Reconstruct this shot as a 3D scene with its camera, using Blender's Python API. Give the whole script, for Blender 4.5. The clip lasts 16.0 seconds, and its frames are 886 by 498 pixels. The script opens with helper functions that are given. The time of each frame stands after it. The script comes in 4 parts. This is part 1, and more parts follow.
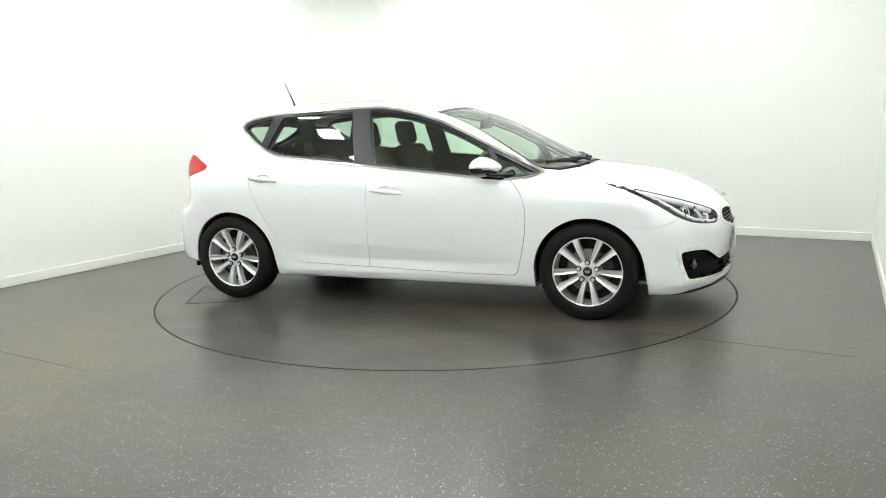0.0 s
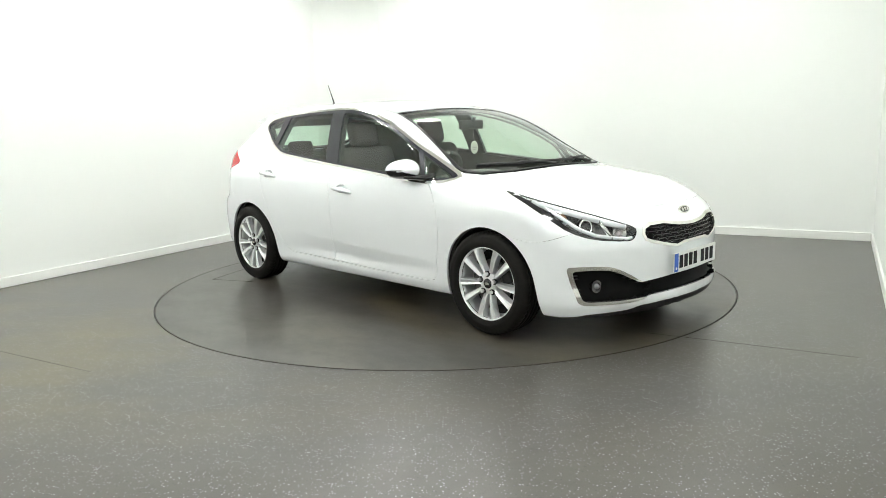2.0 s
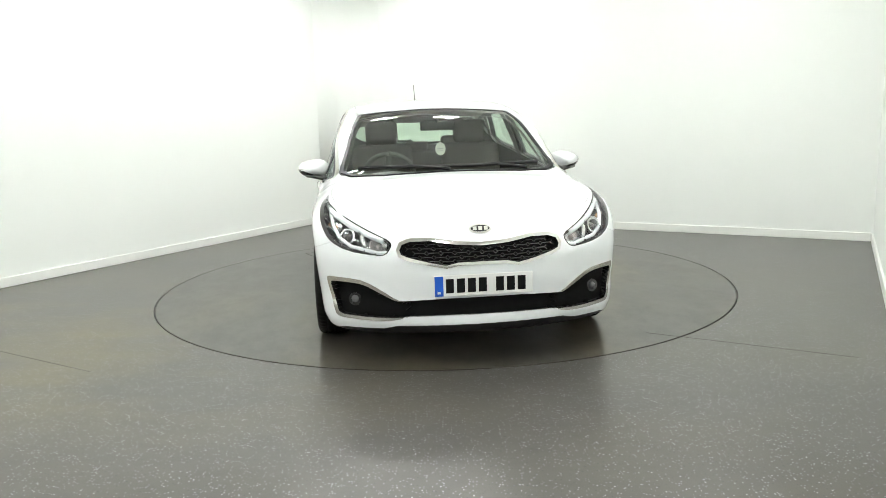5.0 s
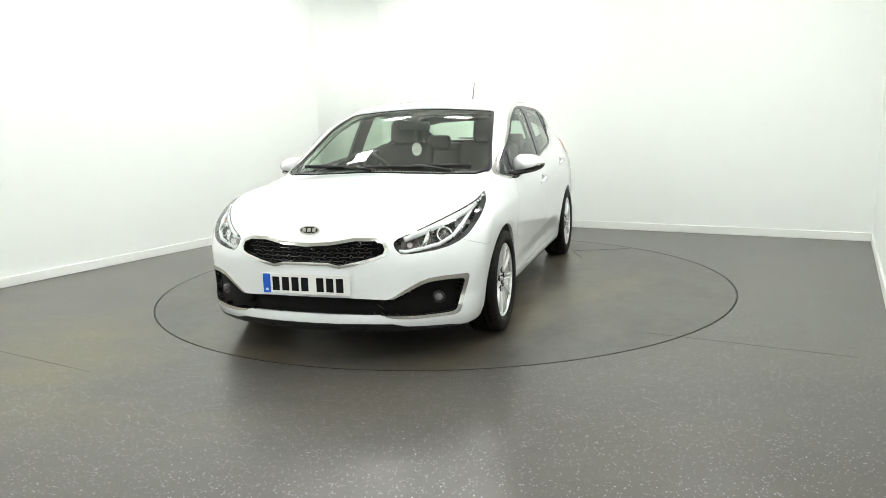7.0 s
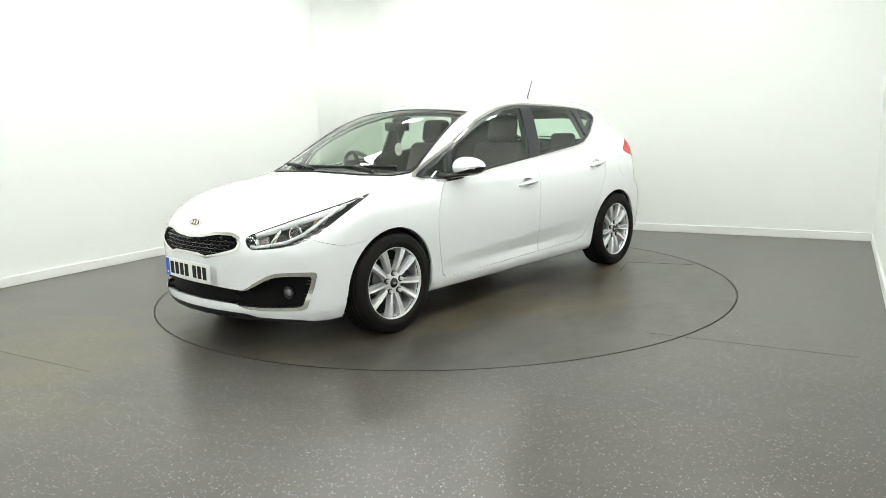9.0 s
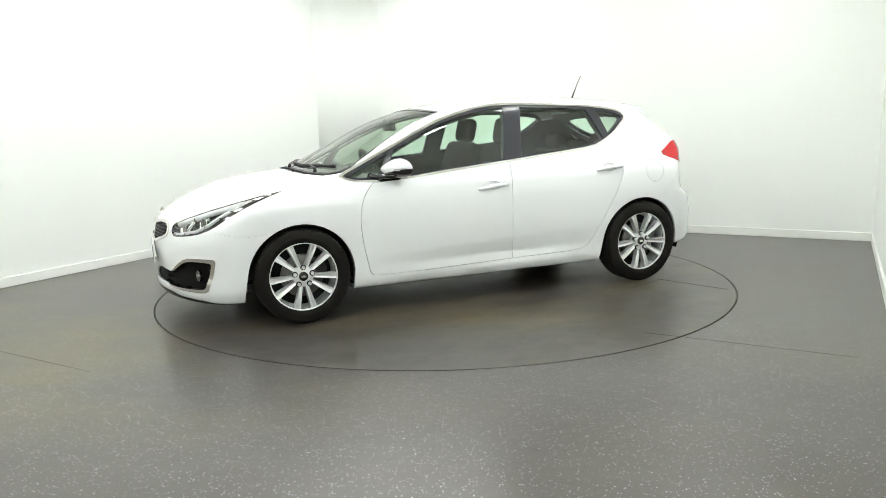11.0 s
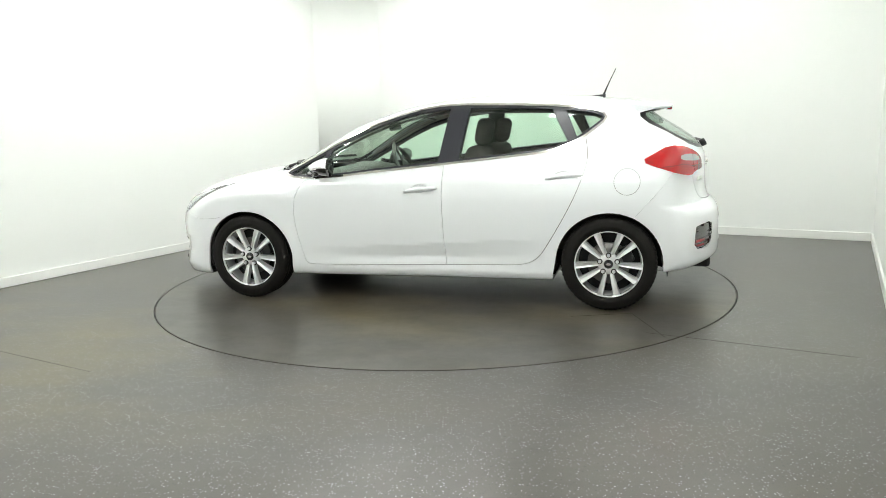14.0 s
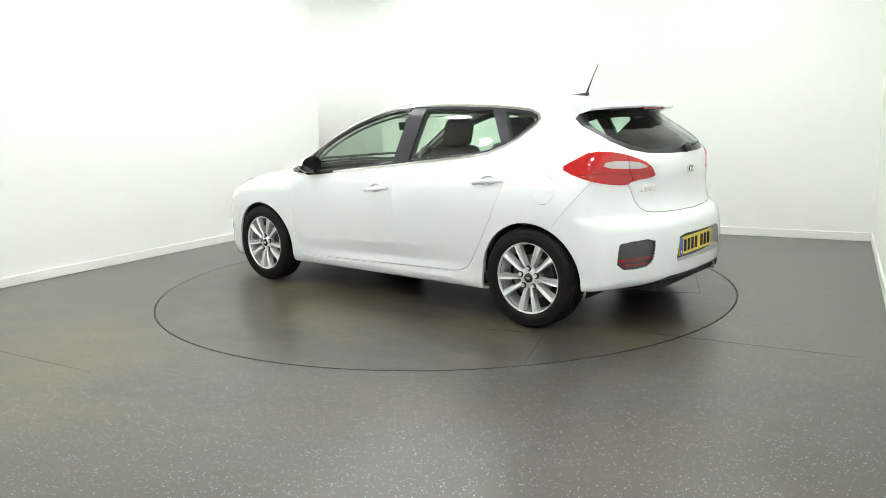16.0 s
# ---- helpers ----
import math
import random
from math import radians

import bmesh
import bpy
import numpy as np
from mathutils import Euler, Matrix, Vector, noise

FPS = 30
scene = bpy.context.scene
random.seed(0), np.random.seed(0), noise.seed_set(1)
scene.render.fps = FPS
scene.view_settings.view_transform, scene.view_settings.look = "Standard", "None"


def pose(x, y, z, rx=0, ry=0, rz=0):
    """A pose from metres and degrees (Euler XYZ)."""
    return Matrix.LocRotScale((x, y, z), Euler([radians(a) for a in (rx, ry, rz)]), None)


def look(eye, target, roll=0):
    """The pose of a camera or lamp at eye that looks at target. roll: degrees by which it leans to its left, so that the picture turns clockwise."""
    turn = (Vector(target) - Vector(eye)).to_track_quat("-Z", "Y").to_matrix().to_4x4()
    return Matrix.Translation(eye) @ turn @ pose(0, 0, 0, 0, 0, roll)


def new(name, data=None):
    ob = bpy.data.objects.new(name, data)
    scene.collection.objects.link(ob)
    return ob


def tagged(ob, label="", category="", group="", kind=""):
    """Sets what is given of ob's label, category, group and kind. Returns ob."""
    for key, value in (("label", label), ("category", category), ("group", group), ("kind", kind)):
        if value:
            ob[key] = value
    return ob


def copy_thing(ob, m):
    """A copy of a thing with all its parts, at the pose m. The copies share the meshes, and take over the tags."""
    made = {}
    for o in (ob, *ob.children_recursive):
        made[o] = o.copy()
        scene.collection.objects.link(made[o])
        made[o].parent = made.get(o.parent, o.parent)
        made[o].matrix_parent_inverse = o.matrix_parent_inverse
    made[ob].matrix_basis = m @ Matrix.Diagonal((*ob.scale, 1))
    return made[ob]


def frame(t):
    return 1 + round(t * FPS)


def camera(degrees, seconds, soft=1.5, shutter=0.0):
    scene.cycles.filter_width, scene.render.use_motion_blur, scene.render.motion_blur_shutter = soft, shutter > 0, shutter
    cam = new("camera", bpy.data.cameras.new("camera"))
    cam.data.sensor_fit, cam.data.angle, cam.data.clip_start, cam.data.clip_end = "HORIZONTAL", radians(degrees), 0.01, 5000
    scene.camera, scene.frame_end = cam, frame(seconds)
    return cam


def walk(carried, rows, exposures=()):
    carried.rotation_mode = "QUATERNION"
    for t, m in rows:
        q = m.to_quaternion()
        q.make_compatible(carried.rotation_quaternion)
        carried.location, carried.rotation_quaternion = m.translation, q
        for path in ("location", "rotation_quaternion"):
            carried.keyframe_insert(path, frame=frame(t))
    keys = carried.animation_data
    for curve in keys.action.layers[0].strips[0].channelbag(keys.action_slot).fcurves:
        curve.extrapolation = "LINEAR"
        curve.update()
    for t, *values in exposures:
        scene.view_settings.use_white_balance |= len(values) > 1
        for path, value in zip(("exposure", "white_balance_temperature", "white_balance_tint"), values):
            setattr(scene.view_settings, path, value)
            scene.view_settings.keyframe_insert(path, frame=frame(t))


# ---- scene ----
cam = camera(61.98, 16.0, 0.85)
EYE = (0.0, -5.929, 1.286)
VIEW = look(EYE, (EYE[0] - 0.001364 * 0.98531, EYE[1] + 0.98531, EYE[2] - 0.17076), -1.687)
walk(cam, [(0, VIEW), (16, VIEW)], [(0, 0.0), (16, 0.0)])

# ---- world and light ----
world = bpy.data.worlds.new("world")
world.use_nodes = True
world.node_tree.nodes["Background"].inputs[0].default_value = (0.8, 0.9, 1.0, 1)
world.node_tree.nodes["Background"].inputs[1].default_value = 0.3
scene.world = world
LAMP_STRENGTH = 68.0

# ---- materials ----
def principled(name, colour, rough=0.5, metal=0.0, coat=0.0, spec=0.5):
    m = bpy.data.materials.new(name)
    m.use_nodes = True
    b = m.node_tree.nodes["Principled BSDF"]
    b.inputs["Base Color"].default_value = (*colour, 1)
    b.inputs["Roughness"].default_value = rough
    b.inputs["Metallic"].default_value = metal
    b.inputs["Coat Weight"].default_value = coat
    b.inputs["Coat Roughness"].default_value = 0.04
    b.inputs["Specular IOR Level"].default_value = spec
    return m


def add(m, kind, **inputs):
    n = m.node_tree.nodes.new(kind)
    for key, value in inputs.items():
        n.inputs[key.replace("_", " ")].default_value = value
    return n


def wire(m, a, out, b, into):
    m.node_tree.links.new(a.outputs[out], b.inputs[into])


def bsdf(m):
    return m.node_tree.nodes["Principled BSDF"]


def ramp(m, stops):
    n = m.node_tree.nodes.new("ShaderNodeValToRGB")
    els = n.color_ramp.elements
    while len(els) < len(stops):
        els.new(0.5)
    for e, (at, c) in zip(els, stops):
        e.position = at
        e.color = (*c, 1) if len(c) == 3 else c
    return n


def coords(m, scale=(1, 1, 1)):
    t = m.node_tree.nodes.new("ShaderNodeTexCoord")
    k = m.node_tree.nodes.new("ShaderNodeMapping")
    k.inputs["Scale"].default_value = scale
    wire(m, t, "Object", k, "Vector")
    return k


def grain(m, scale, detail=4.0, rough=0.6, stretch=(1, 1, 1)):
    n = add(m, "ShaderNodeTexNoise", Scale=scale, Detail=detail, Roughness=rough)
    wire(m, coords(m, stretch), "Vector", n, "Vector")
    return n


def bump(m, tex, out, strength, distance):
    b = add(m, "ShaderNodeBump", Strength=strength, Distance=distance)
    wire(m, tex, out, b, "Height")
    wire(m, b, "Normal", bsdf(m), "Normal")
    return b


def mixed(m, fac, fac_out, a, b, blend="MIX"):
    """A colour mix node; a and b are colours or (node, socket)."""
    n = m.node_tree.nodes.new("ShaderNodeMix")
    n.data_type, n.blend_type = "RGBA", blend
    if fac is None:
        n.inputs[0].default_value = fac_out
    else:
        wire(m, fac, fac_out, n, 0)
    for i, v in ((6, a), (7, b)):
        if isinstance(v[0], (int, float)):
            n.inputs[i].default_value = (*v, 1)
        else:
            wire(m, v[0], v[1], n, i)
    return n


def flooring(name, stain, spot, reach, fleck, wear):
    """Grey-brown speckled safety vinyl with worn, dirty patches."""
    m = principled(name, (0.12, 0.11, 0.1), 0.29)
    clouds = grain(m, 1.1, 5.0, 0.6)
    base = ramp(m, [(0.3, (0.064, 0.060, 0.053)), (0.7, (0.078, 0.074, 0.066))])
    wire(m, clouds, "Fac", base, "Fac")
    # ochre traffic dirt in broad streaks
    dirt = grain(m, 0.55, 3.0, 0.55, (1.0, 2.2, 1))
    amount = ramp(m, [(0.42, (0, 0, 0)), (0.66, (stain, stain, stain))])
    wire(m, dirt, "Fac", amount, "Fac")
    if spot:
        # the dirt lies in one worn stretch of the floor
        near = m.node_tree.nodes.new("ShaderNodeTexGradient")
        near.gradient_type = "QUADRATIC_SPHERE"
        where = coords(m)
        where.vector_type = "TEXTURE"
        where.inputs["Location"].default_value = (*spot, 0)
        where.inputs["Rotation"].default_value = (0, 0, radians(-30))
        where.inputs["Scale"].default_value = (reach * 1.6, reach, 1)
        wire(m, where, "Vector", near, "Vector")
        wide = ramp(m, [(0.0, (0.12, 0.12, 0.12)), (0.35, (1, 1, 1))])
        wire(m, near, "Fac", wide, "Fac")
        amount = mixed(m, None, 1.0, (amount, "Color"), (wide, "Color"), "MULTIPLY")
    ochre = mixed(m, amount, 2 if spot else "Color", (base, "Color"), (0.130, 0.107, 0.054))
    # dark scuffs
    scuff = grain(m, 2.6, 7.0, 0.68, (1, 1.5, 1))
    dark = ramp(m, [(0.40, (1, 1, 1)), (0.68, (0.48, 0.45, 0.42))])
    wire(m, scuff, "Fac", dark, "Fac")
    worn = mixed(m, None, wear, (ochre, 2), (dark, "Color"), "MULTIPLY")
    # fine blotchy soil
    soil = grain(m, 7.0, 6.0, 0.72, (1, 1.3, 1))
    mottle = ramp(m, [(0.33, (0.76, 0.75, 0.74)), (0.50, (1, 1, 1)), (0.70, (1.14, 1.13, 1.10))])
    wire(m, soil, "Fac", mottle, "Fac")
    worn = mixed(m, None, min(1.0, 0.3 + wear), (worn, 2), (mottle, "Color"), "MULTIPLY")
    # fine pale and dark flecks
    cells = add(m, "ShaderNodeTexVoronoi", Scale=84.0, Randomness=1.0)
    wire(m, coords(m), "Vector", cells, "Vector")
    size = m.node_tree.nodes.new("ShaderNodeMath")
    size.operation = "LESS_THAN"
    size.inputs[1].default_value = 0.27
    wire(m, cells, "Distance", size, 0)
    pick = m.node_tree.nodes.new("ShaderNodeSeparateColor")
    wire(m, cells, "Color", pick, "Color")
    some = m.node_tree.nodes.new("ShaderNodeMath")
    some.operation = "GREATER_THAN"
    some.inputs[1].default_value = 0.38
    wire(m, pick, "Red", some, 0)
    both = m.node_tree.nodes.new("ShaderNodeMath")
    both.operation = "MULTIPLY"
    share = m.node_tree.nodes.new("ShaderNodeMath")
    share.operation = "MULTIPLY"
    share.inputs[1].default_value = fleck
    wire(m, size, 0, both, 0)
    wire(m, some, 0, both, 1)
    tint = ramp(m, [(0.0, (0.03, 0.03, 0.03)), (0.22, (0.04, 0.04, 0.04)), (0.26, (0.20, 0.195, 0.235)), (0.75, (0.32, 0.315, 0.36)), (1.0, (0.62, 0.62, 0.66))])
    wire(m, pick, "Green", tint, "Fac")
    wire(m, both, 0, share, 0)
    done = mixed(m, share, 0, (worn, 2), (tint, "Color"))
    wire(m, done, 2, bsdf(m), "Base Color")
    bump(m, grain(m, 190.0, 3.0, 0.6), "Fac", 0.1, 0.002)
    return m


def wall_paint(name, colour):
    m = principled(name, colour, 0.6)
    tone = mixed(m, grain(m, 0.9, 5.0), "Fac", tuple(c * 0.975 for c in colour), tuple(min(1, c * 1.015) for c in colour))
    wire(m, tone, 2, bsdf(m), "Base Color")
    bump(m, grain(m, 140.0, 3.0), "Fac", 0.08, 0.003)
    return m


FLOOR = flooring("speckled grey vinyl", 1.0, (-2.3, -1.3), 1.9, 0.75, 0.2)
DISC = flooring("worn speckled vinyl", 0.9, (0.0, 0.3), 2.4, 0.10, 1.0)
WALL = wall_paint("off-white wall paint", (0.865, 0.885, 0.855))
SKIRT = wall_paint("white gloss paint", (0.84, 0.85, 0.815))
CEILING = wall_paint("white ceiling paint", (0.87, 0.88, 0.85))
GAP = principled("black recess", (0.012, 0.012, 0.012), 0.8)
SEAM_MAT = principled("grimy vinyl joint", (0.058, 0.052, 0.044), 0.5)
PAINT = principled("white car paint", (0.85, 0.87, 0.885), 0.3, 0, 1.0)
GLOW = bpy.data.materials.new("lit diffuser")
GLOW.use_nodes = True
g = bsdf(GLOW)
g.inputs["Base Color"].default_value = (0.9, 0.9, 0.9, 1)
g.inputs["Emission Color"].default_value = (0.98, 1.0, 0.97, 1)
g.inputs["Emission Strength"].default_value = LAMP_STRENGTH


def car_glass(name, tint, low=0.02, sheen=0.08):
    """Thin tinted glass: clear straight through, mirror-like at a slant."""
    m = bpy.data.materials.new(name)
    m.use_nodes = True
    nt = m.node_tree
    nt.nodes.remove(nt.nodes["Principled BSDF"])
    clear = nt.nodes.new("ShaderNodeBsdfTransparent")
    clear.inputs[0].default_value = (*tint, 1)
    gloss = nt.nodes.new("ShaderNodeBsdfGlossy")
    gloss.inputs["Roughness"].default_value = low
    slant = nt.nodes.new("ShaderNodeLayerWeight")
    slant.inputs["Blend"].default_value = 0.5
    steep = nt.nodes.new("ShaderNodeMath")
    steep.operation = "POWER"
    steep.inputs[1].default_value = 5.0
    nt.links.new(slant.outputs["Facing"], steep.inputs[0])
    fres = nt.nodes.new("ShaderNodeMath")
    fres.operation = "MULTIPLY_ADD"
    fres.inputs[1].default_value = 1 - sheen
    fres.inputs[2].default_value = sheen
    nt.links.new(steep.outputs[0], fres.inputs[0])
    mix = nt.nodes.new("ShaderNodeMixShader")
    nt.links.new(fres.outputs[0], mix.inputs[0])
    nt.links.new(clear.outputs[0], mix.inputs[1])
    nt.links.new(gloss.outputs[0], mix.inputs[2])
    nt.links.new(mix.outputs[0], nt.nodes["Material Output"].inputs[0])
    return m


def rubber(name):
    m = principled(name, (0.010, 0.010, 0.010), 0.6, 0, 0, 0.15)
    dust = mixed(m, grain(m, 9.0, 6.0, 0.7), "Fac", (0.005, 0.005, 0.005), (0.014, 0.012, 0.010))
    wire(m, dust, 2, bsdf(m), "Base Color")
    bump(m, grain(m, 120.0, 3.0), "Fac", 0.15, 0.003)
    return m


def cloth(name, colour):
    m = principled(name, colour, 0.9)
    tone = mixed(m, grain(m, 220.0, 2.0), "Fac", tuple(c * 0.6 for c in colour), tuple(c * 1.5 for c in colour))
    wire(m, tone, 2, bsdf(m), "Base Color")
    bump(m, grain(m, 400.0, 2.0), "Fac", 0.4, 0.002)
    return m


def silver(name):
    m = principled(name, (0.80, 0.80, 0.80), 0.3, 0.6, 0.8)
    tone = mixed(m, grain(m, 14.0, 5.0), "Fac", (0.74, 0.745, 0.75), (0.84, 0.845, 0.85))
    wire(m, tone, 2, bsdf(m), "Base Color")
    return m


def plastic(name, colour, rough):
    m = principled(name, colour, rough)
    bump(m, grain(m, 500.0, 2.0), "Fac", 0.12, 0.001)
    return m


TYRE = rubber("black tyre rubber")
ALLOY = silver("silver alloy")
CHROME = principled("polished chrome", (0.80, 0.785, 0.75), 0.12, 1.0)
IRON = principled("dull grey iron", (0.14, 0.135, 0.13), 0.45, 0.7)
SATIN = principled("satin metal", (0.45, 0.45, 0.45), 0.35, 0.9)
BLACK = plastic("black trim plastic", (0.007, 0.007, 0.0075), 0.42)
GLOSS_BLACK = principled("gloss black", (0.010, 0.010, 0.011), 0.12, 0, 0.6)
PILLAR = principled("blue-black pillar film", (0.022, 0.023, 0.030), 0.3)
LINER = plastic("charcoal trim", (0.085, 0.085, 0.078), 0.6)
HEADLINER = cloth("grey headlining", (0.46, 0.44, 0.40))
SEAT = cloth("charcoal seat cloth", (0.065, 0.056, 0.050))
DASH = plastic("dark dashboard plastic", (0.10, 0.104, 0.094), 0.55)
GLASS = car_glass("green-tinted window glass", (0.78, 0.92, 0.82))
SCREEN = car_glass("green-tinted windscreen glass", (0.84, 0.92, 0.83), 0.02, 0.12)
CLEAR = car_glass("clear lamp lens", (0.97, 0.98, 0.98))
RED = principled("red lamp lens", (0.46, 0.005, 0.007), 0.1, 0, 0.5)
DARK_RED = principled("dark red reflector", (0.26, 0.006, 0.008), 0.12, 0, 0.5)
SMOKE = principled("smoked lamp lens", (0.04, 0.035, 0.035), 0.12, 0, 0.8)
OPAL = principled("pale lamp lens", (0.52, 0.46, 0.46), 0.12, 0.2, 1.0)
AMBER = principled("amber bulb cover", (0.72, 0.42, 0.24), 0.2, 0.2, 0.5)
BRIGHT = principled("lamp reflector", (0.82, 0.82, 0.82), 0.16, 1.0)
LAMP_BASE = principled("grey lamp housing", (0.24, 0.24, 0.245), 0.25, 0.6)
INTAKE = principled("matt black intake mesh", (0.005, 0.005, 0.005), 0.6, 0, 0, 0.1)
FOG_GLASS = principled("smoky lamp glass", (0.22, 0.22, 0.23), 0.15, 0.6)
DRL = principled("white light guide", (0.80, 0.82, 0.84), 0.2, 0, 1.0)
PLATE_WHITE = principled("white number plate", (0.80, 0.80, 0.78), 0.3)
PLATE_YELLOW = principled("yellow number plate", (0.80, 0.56, 0.02), 0.3)
PLATE_BLUE = principled("blue plate band", (0.01, 0.10, 0.55), 0.3)
INK = principled("black plate characters", (0.006, 0.006, 0.006), 0.5, 0, 0, 0.15)
CARD = principled("white card", (0.75, 0.76, 0.70), 0.6)

# ---- mesh helpers ----
def finish(bm, name, material, parent=None, label="", smooth=False):
    me = bpy.data.meshes.new(name)
    bm.to_mesh(me)
    bm.free()
    for m in material if isinstance(material, (list, tuple)) else [material]:
        me.materials.append(m)
    if smooth:
        me.shade_smooth()
    ob = new(name, me)
    if parent:
        ob.parent = parent
    return tagged(ob, label)


def part(name, bm, material, parent, label="", smooth=False):
    return finish(bm, name, material, parent, label, smooth)


def box(bm, lo, hi, m=None, bevel=0.0):
    c = [(a + b) / 2 for a, b in zip(lo, hi)]
    s = [abs(b - a) for a, b in zip(lo, hi)]
    t = Matrix.Translation(c) @ Matrix.Diagonal((*s, 1))
    made = bmesh.ops.create_cube(bm, size=1, matrix=(m @ t) if m else t)["verts"]
    if bevel:
        edges = list({e for v in made for e in v.link_edges})
        bmesh.ops.bevel(bm, geom=edges, offset=bevel, segments=2, affect="EDGES", profile=0.5)
    return bm


def thing(name, label, category, group="", kind=""):
    return tagged(new(name), label, category, group, kind)


# ---- the room ----
# its long axis runs along ALONG; the far corner between the two visible walls is CORNER
CORNER = Vector((-1.302, 4.425, 0))
ANGLE = -30.2
ROOM = Matrix.Translation(CORNER) @ pose(0, 0, 0, 0, 0, ANGLE)
# room space: x from the side wall along the end wall, y towards the end wall (0 there)
WIDE, LONG, HIGH = 6.385, 13.5, 3.5
COVE = 0.6


def room_piece(name, lo, hi, material, bevel=0.0, label=""):
    bm = bmesh.new()
    box(bm, lo, hi, None, bevel)
    ob = finish(bm, name, material)
    ob.matrix_basis = ROOM
    return tagged(ob, label, kind="structure")


def cove_piece(name, near, far, high, material, label):
    """The rounded corner between side and end wall, from near to far metres outside the cove's inner face."""
    bm = bmesh.new()
    rows = []
    for a in np.linspace(math.pi, math.pi / 2, 33):
        c, d = math.cos(a), math.sin(a)
        rows.append([bm.verts.new((COVE + r * c, -COVE + r * d, z)) for r, z in ((COVE + near, 0), (COVE + near, high), (COVE + far, high), (COVE + far, 0))])
    for p, q in zip(rows, rows[1:]):
        for k in range(4):
            bm.faces.new((p[k], q[k], q[(k + 1) % 4], p[(k + 1) % 4])).smooth = k == 0
    bmesh.ops.recalc_face_normals(bm, faces=bm.faces)
    ob = finish(bm, name, material)
    ob.matrix_basis = ROOM
    return tagged(ob, label, kind="structure")


WALL_LABEL = "off-white painted plain studio wall"
BOARD_LABEL = "white painted skirting board along the wall"
room_piece("wall_side", (-0.15, -LONG, 0), (0, -COVE, HIGH), WALL, 0, WALL_LABEL)
cove_piece("wall_corner", 0, 0.15, HIGH, WALL, "off-white painted rounded studio wall corner")
room_piece("wall_end", (COVE, 0, 0), (WIDE + 0.15, 0.15, HIGH), WALL, 0, WALL_LABEL)
FAR = ROOM @ pose(WIDE, 0, 0, 0, 0, 2.0)
far_wall = room_piece("wall_far_side", (0, -LONG - 0.3, 0), (0.15, 0.1, HIGH), WALL, 0, WALL_LABEL)
far_wall.matrix_basis = FAR
room_piece("wall_back", (-0.15, -LONG - 0.15, 0), (WIDE + 0.75, -LONG, HIGH), WALL, 0, WALL_LABEL)
room_piece("ceiling", (-0.15, -LONG - 0.15, HIGH), (WIDE + 0.75, 0.15, HIGH + 0.12), CEILING, 0, "white painted flat ceiling")
SK = 0.084
room_piece("baseboard", (0.0, -LONG, 0), (0.018, -COVE, SK), SKIRT, 0.004, BOARD_LABEL)
cove_piece("baseboard", -0.018, 0, SK, SKIRT, BOARD_LABEL)
room_piece("baseboard", (COVE, -0.018, 0), (WIDE - 0.018, 0.0, SK), SKIRT, 0.004, BOARD_LABEL)
far_board = room_piece("baseboard", (-0.018, -LONG, 0), (0, -0.018, SK), SKIRT, 0.004, BOARD_LABEL)
far_board.matrix_basis = FAR

RING = 2.238


def make_floor():
    """The floor sheet with a round hole for the turntable."""
    bm = bmesh.new()
    n = 160
    inner = [bm.verts.new((RING * math.cos(a), RING * math.sin(a), 0)) for a in (2 * math.pi * i / n for i in range(n))]
    deep = [bm.verts.new((v.co.x, v.co.y, -0.06)) for v in inner]
    outer = [bm.verts.new((11 * math.cos(a), 11 * math.sin(a), 0)) for a in (2 * math.pi * i / n for i in range(n))]
    for i in range(n):
        j = (i + 1) % n
        bm.faces.new((inner[i], outer[i], outer[j], inner[j]))
        bm.faces.new((inner[j], deep[j], deep[i], inner[i]))
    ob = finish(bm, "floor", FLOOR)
    tagged(ob, "grey-brown speckled vinyl floor with ochre dirt and scuffs", kind="structure")
    bm = bmesh.new()
    bmesh.ops.create_circle(bm, cap_ends=True, segments=64, radius=RING + 0.1, matrix=pose(0, 0, -0.055))
    tagged(finish(bm, "pit_floor", GAP), "black pit under the turntable rim", kind="structure")


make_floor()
for y, x0, x1 in ((-4.0, 5.22, WIDE - 0.05), (-5.95, 0.18, 2.73)):
    room_piece("floor_seam", (x0, y - 0.002, 0), (x1, y + 0.002, 0.0012), SEAM_MAT, 0, "thin dark welded joint in the vinyl floor")


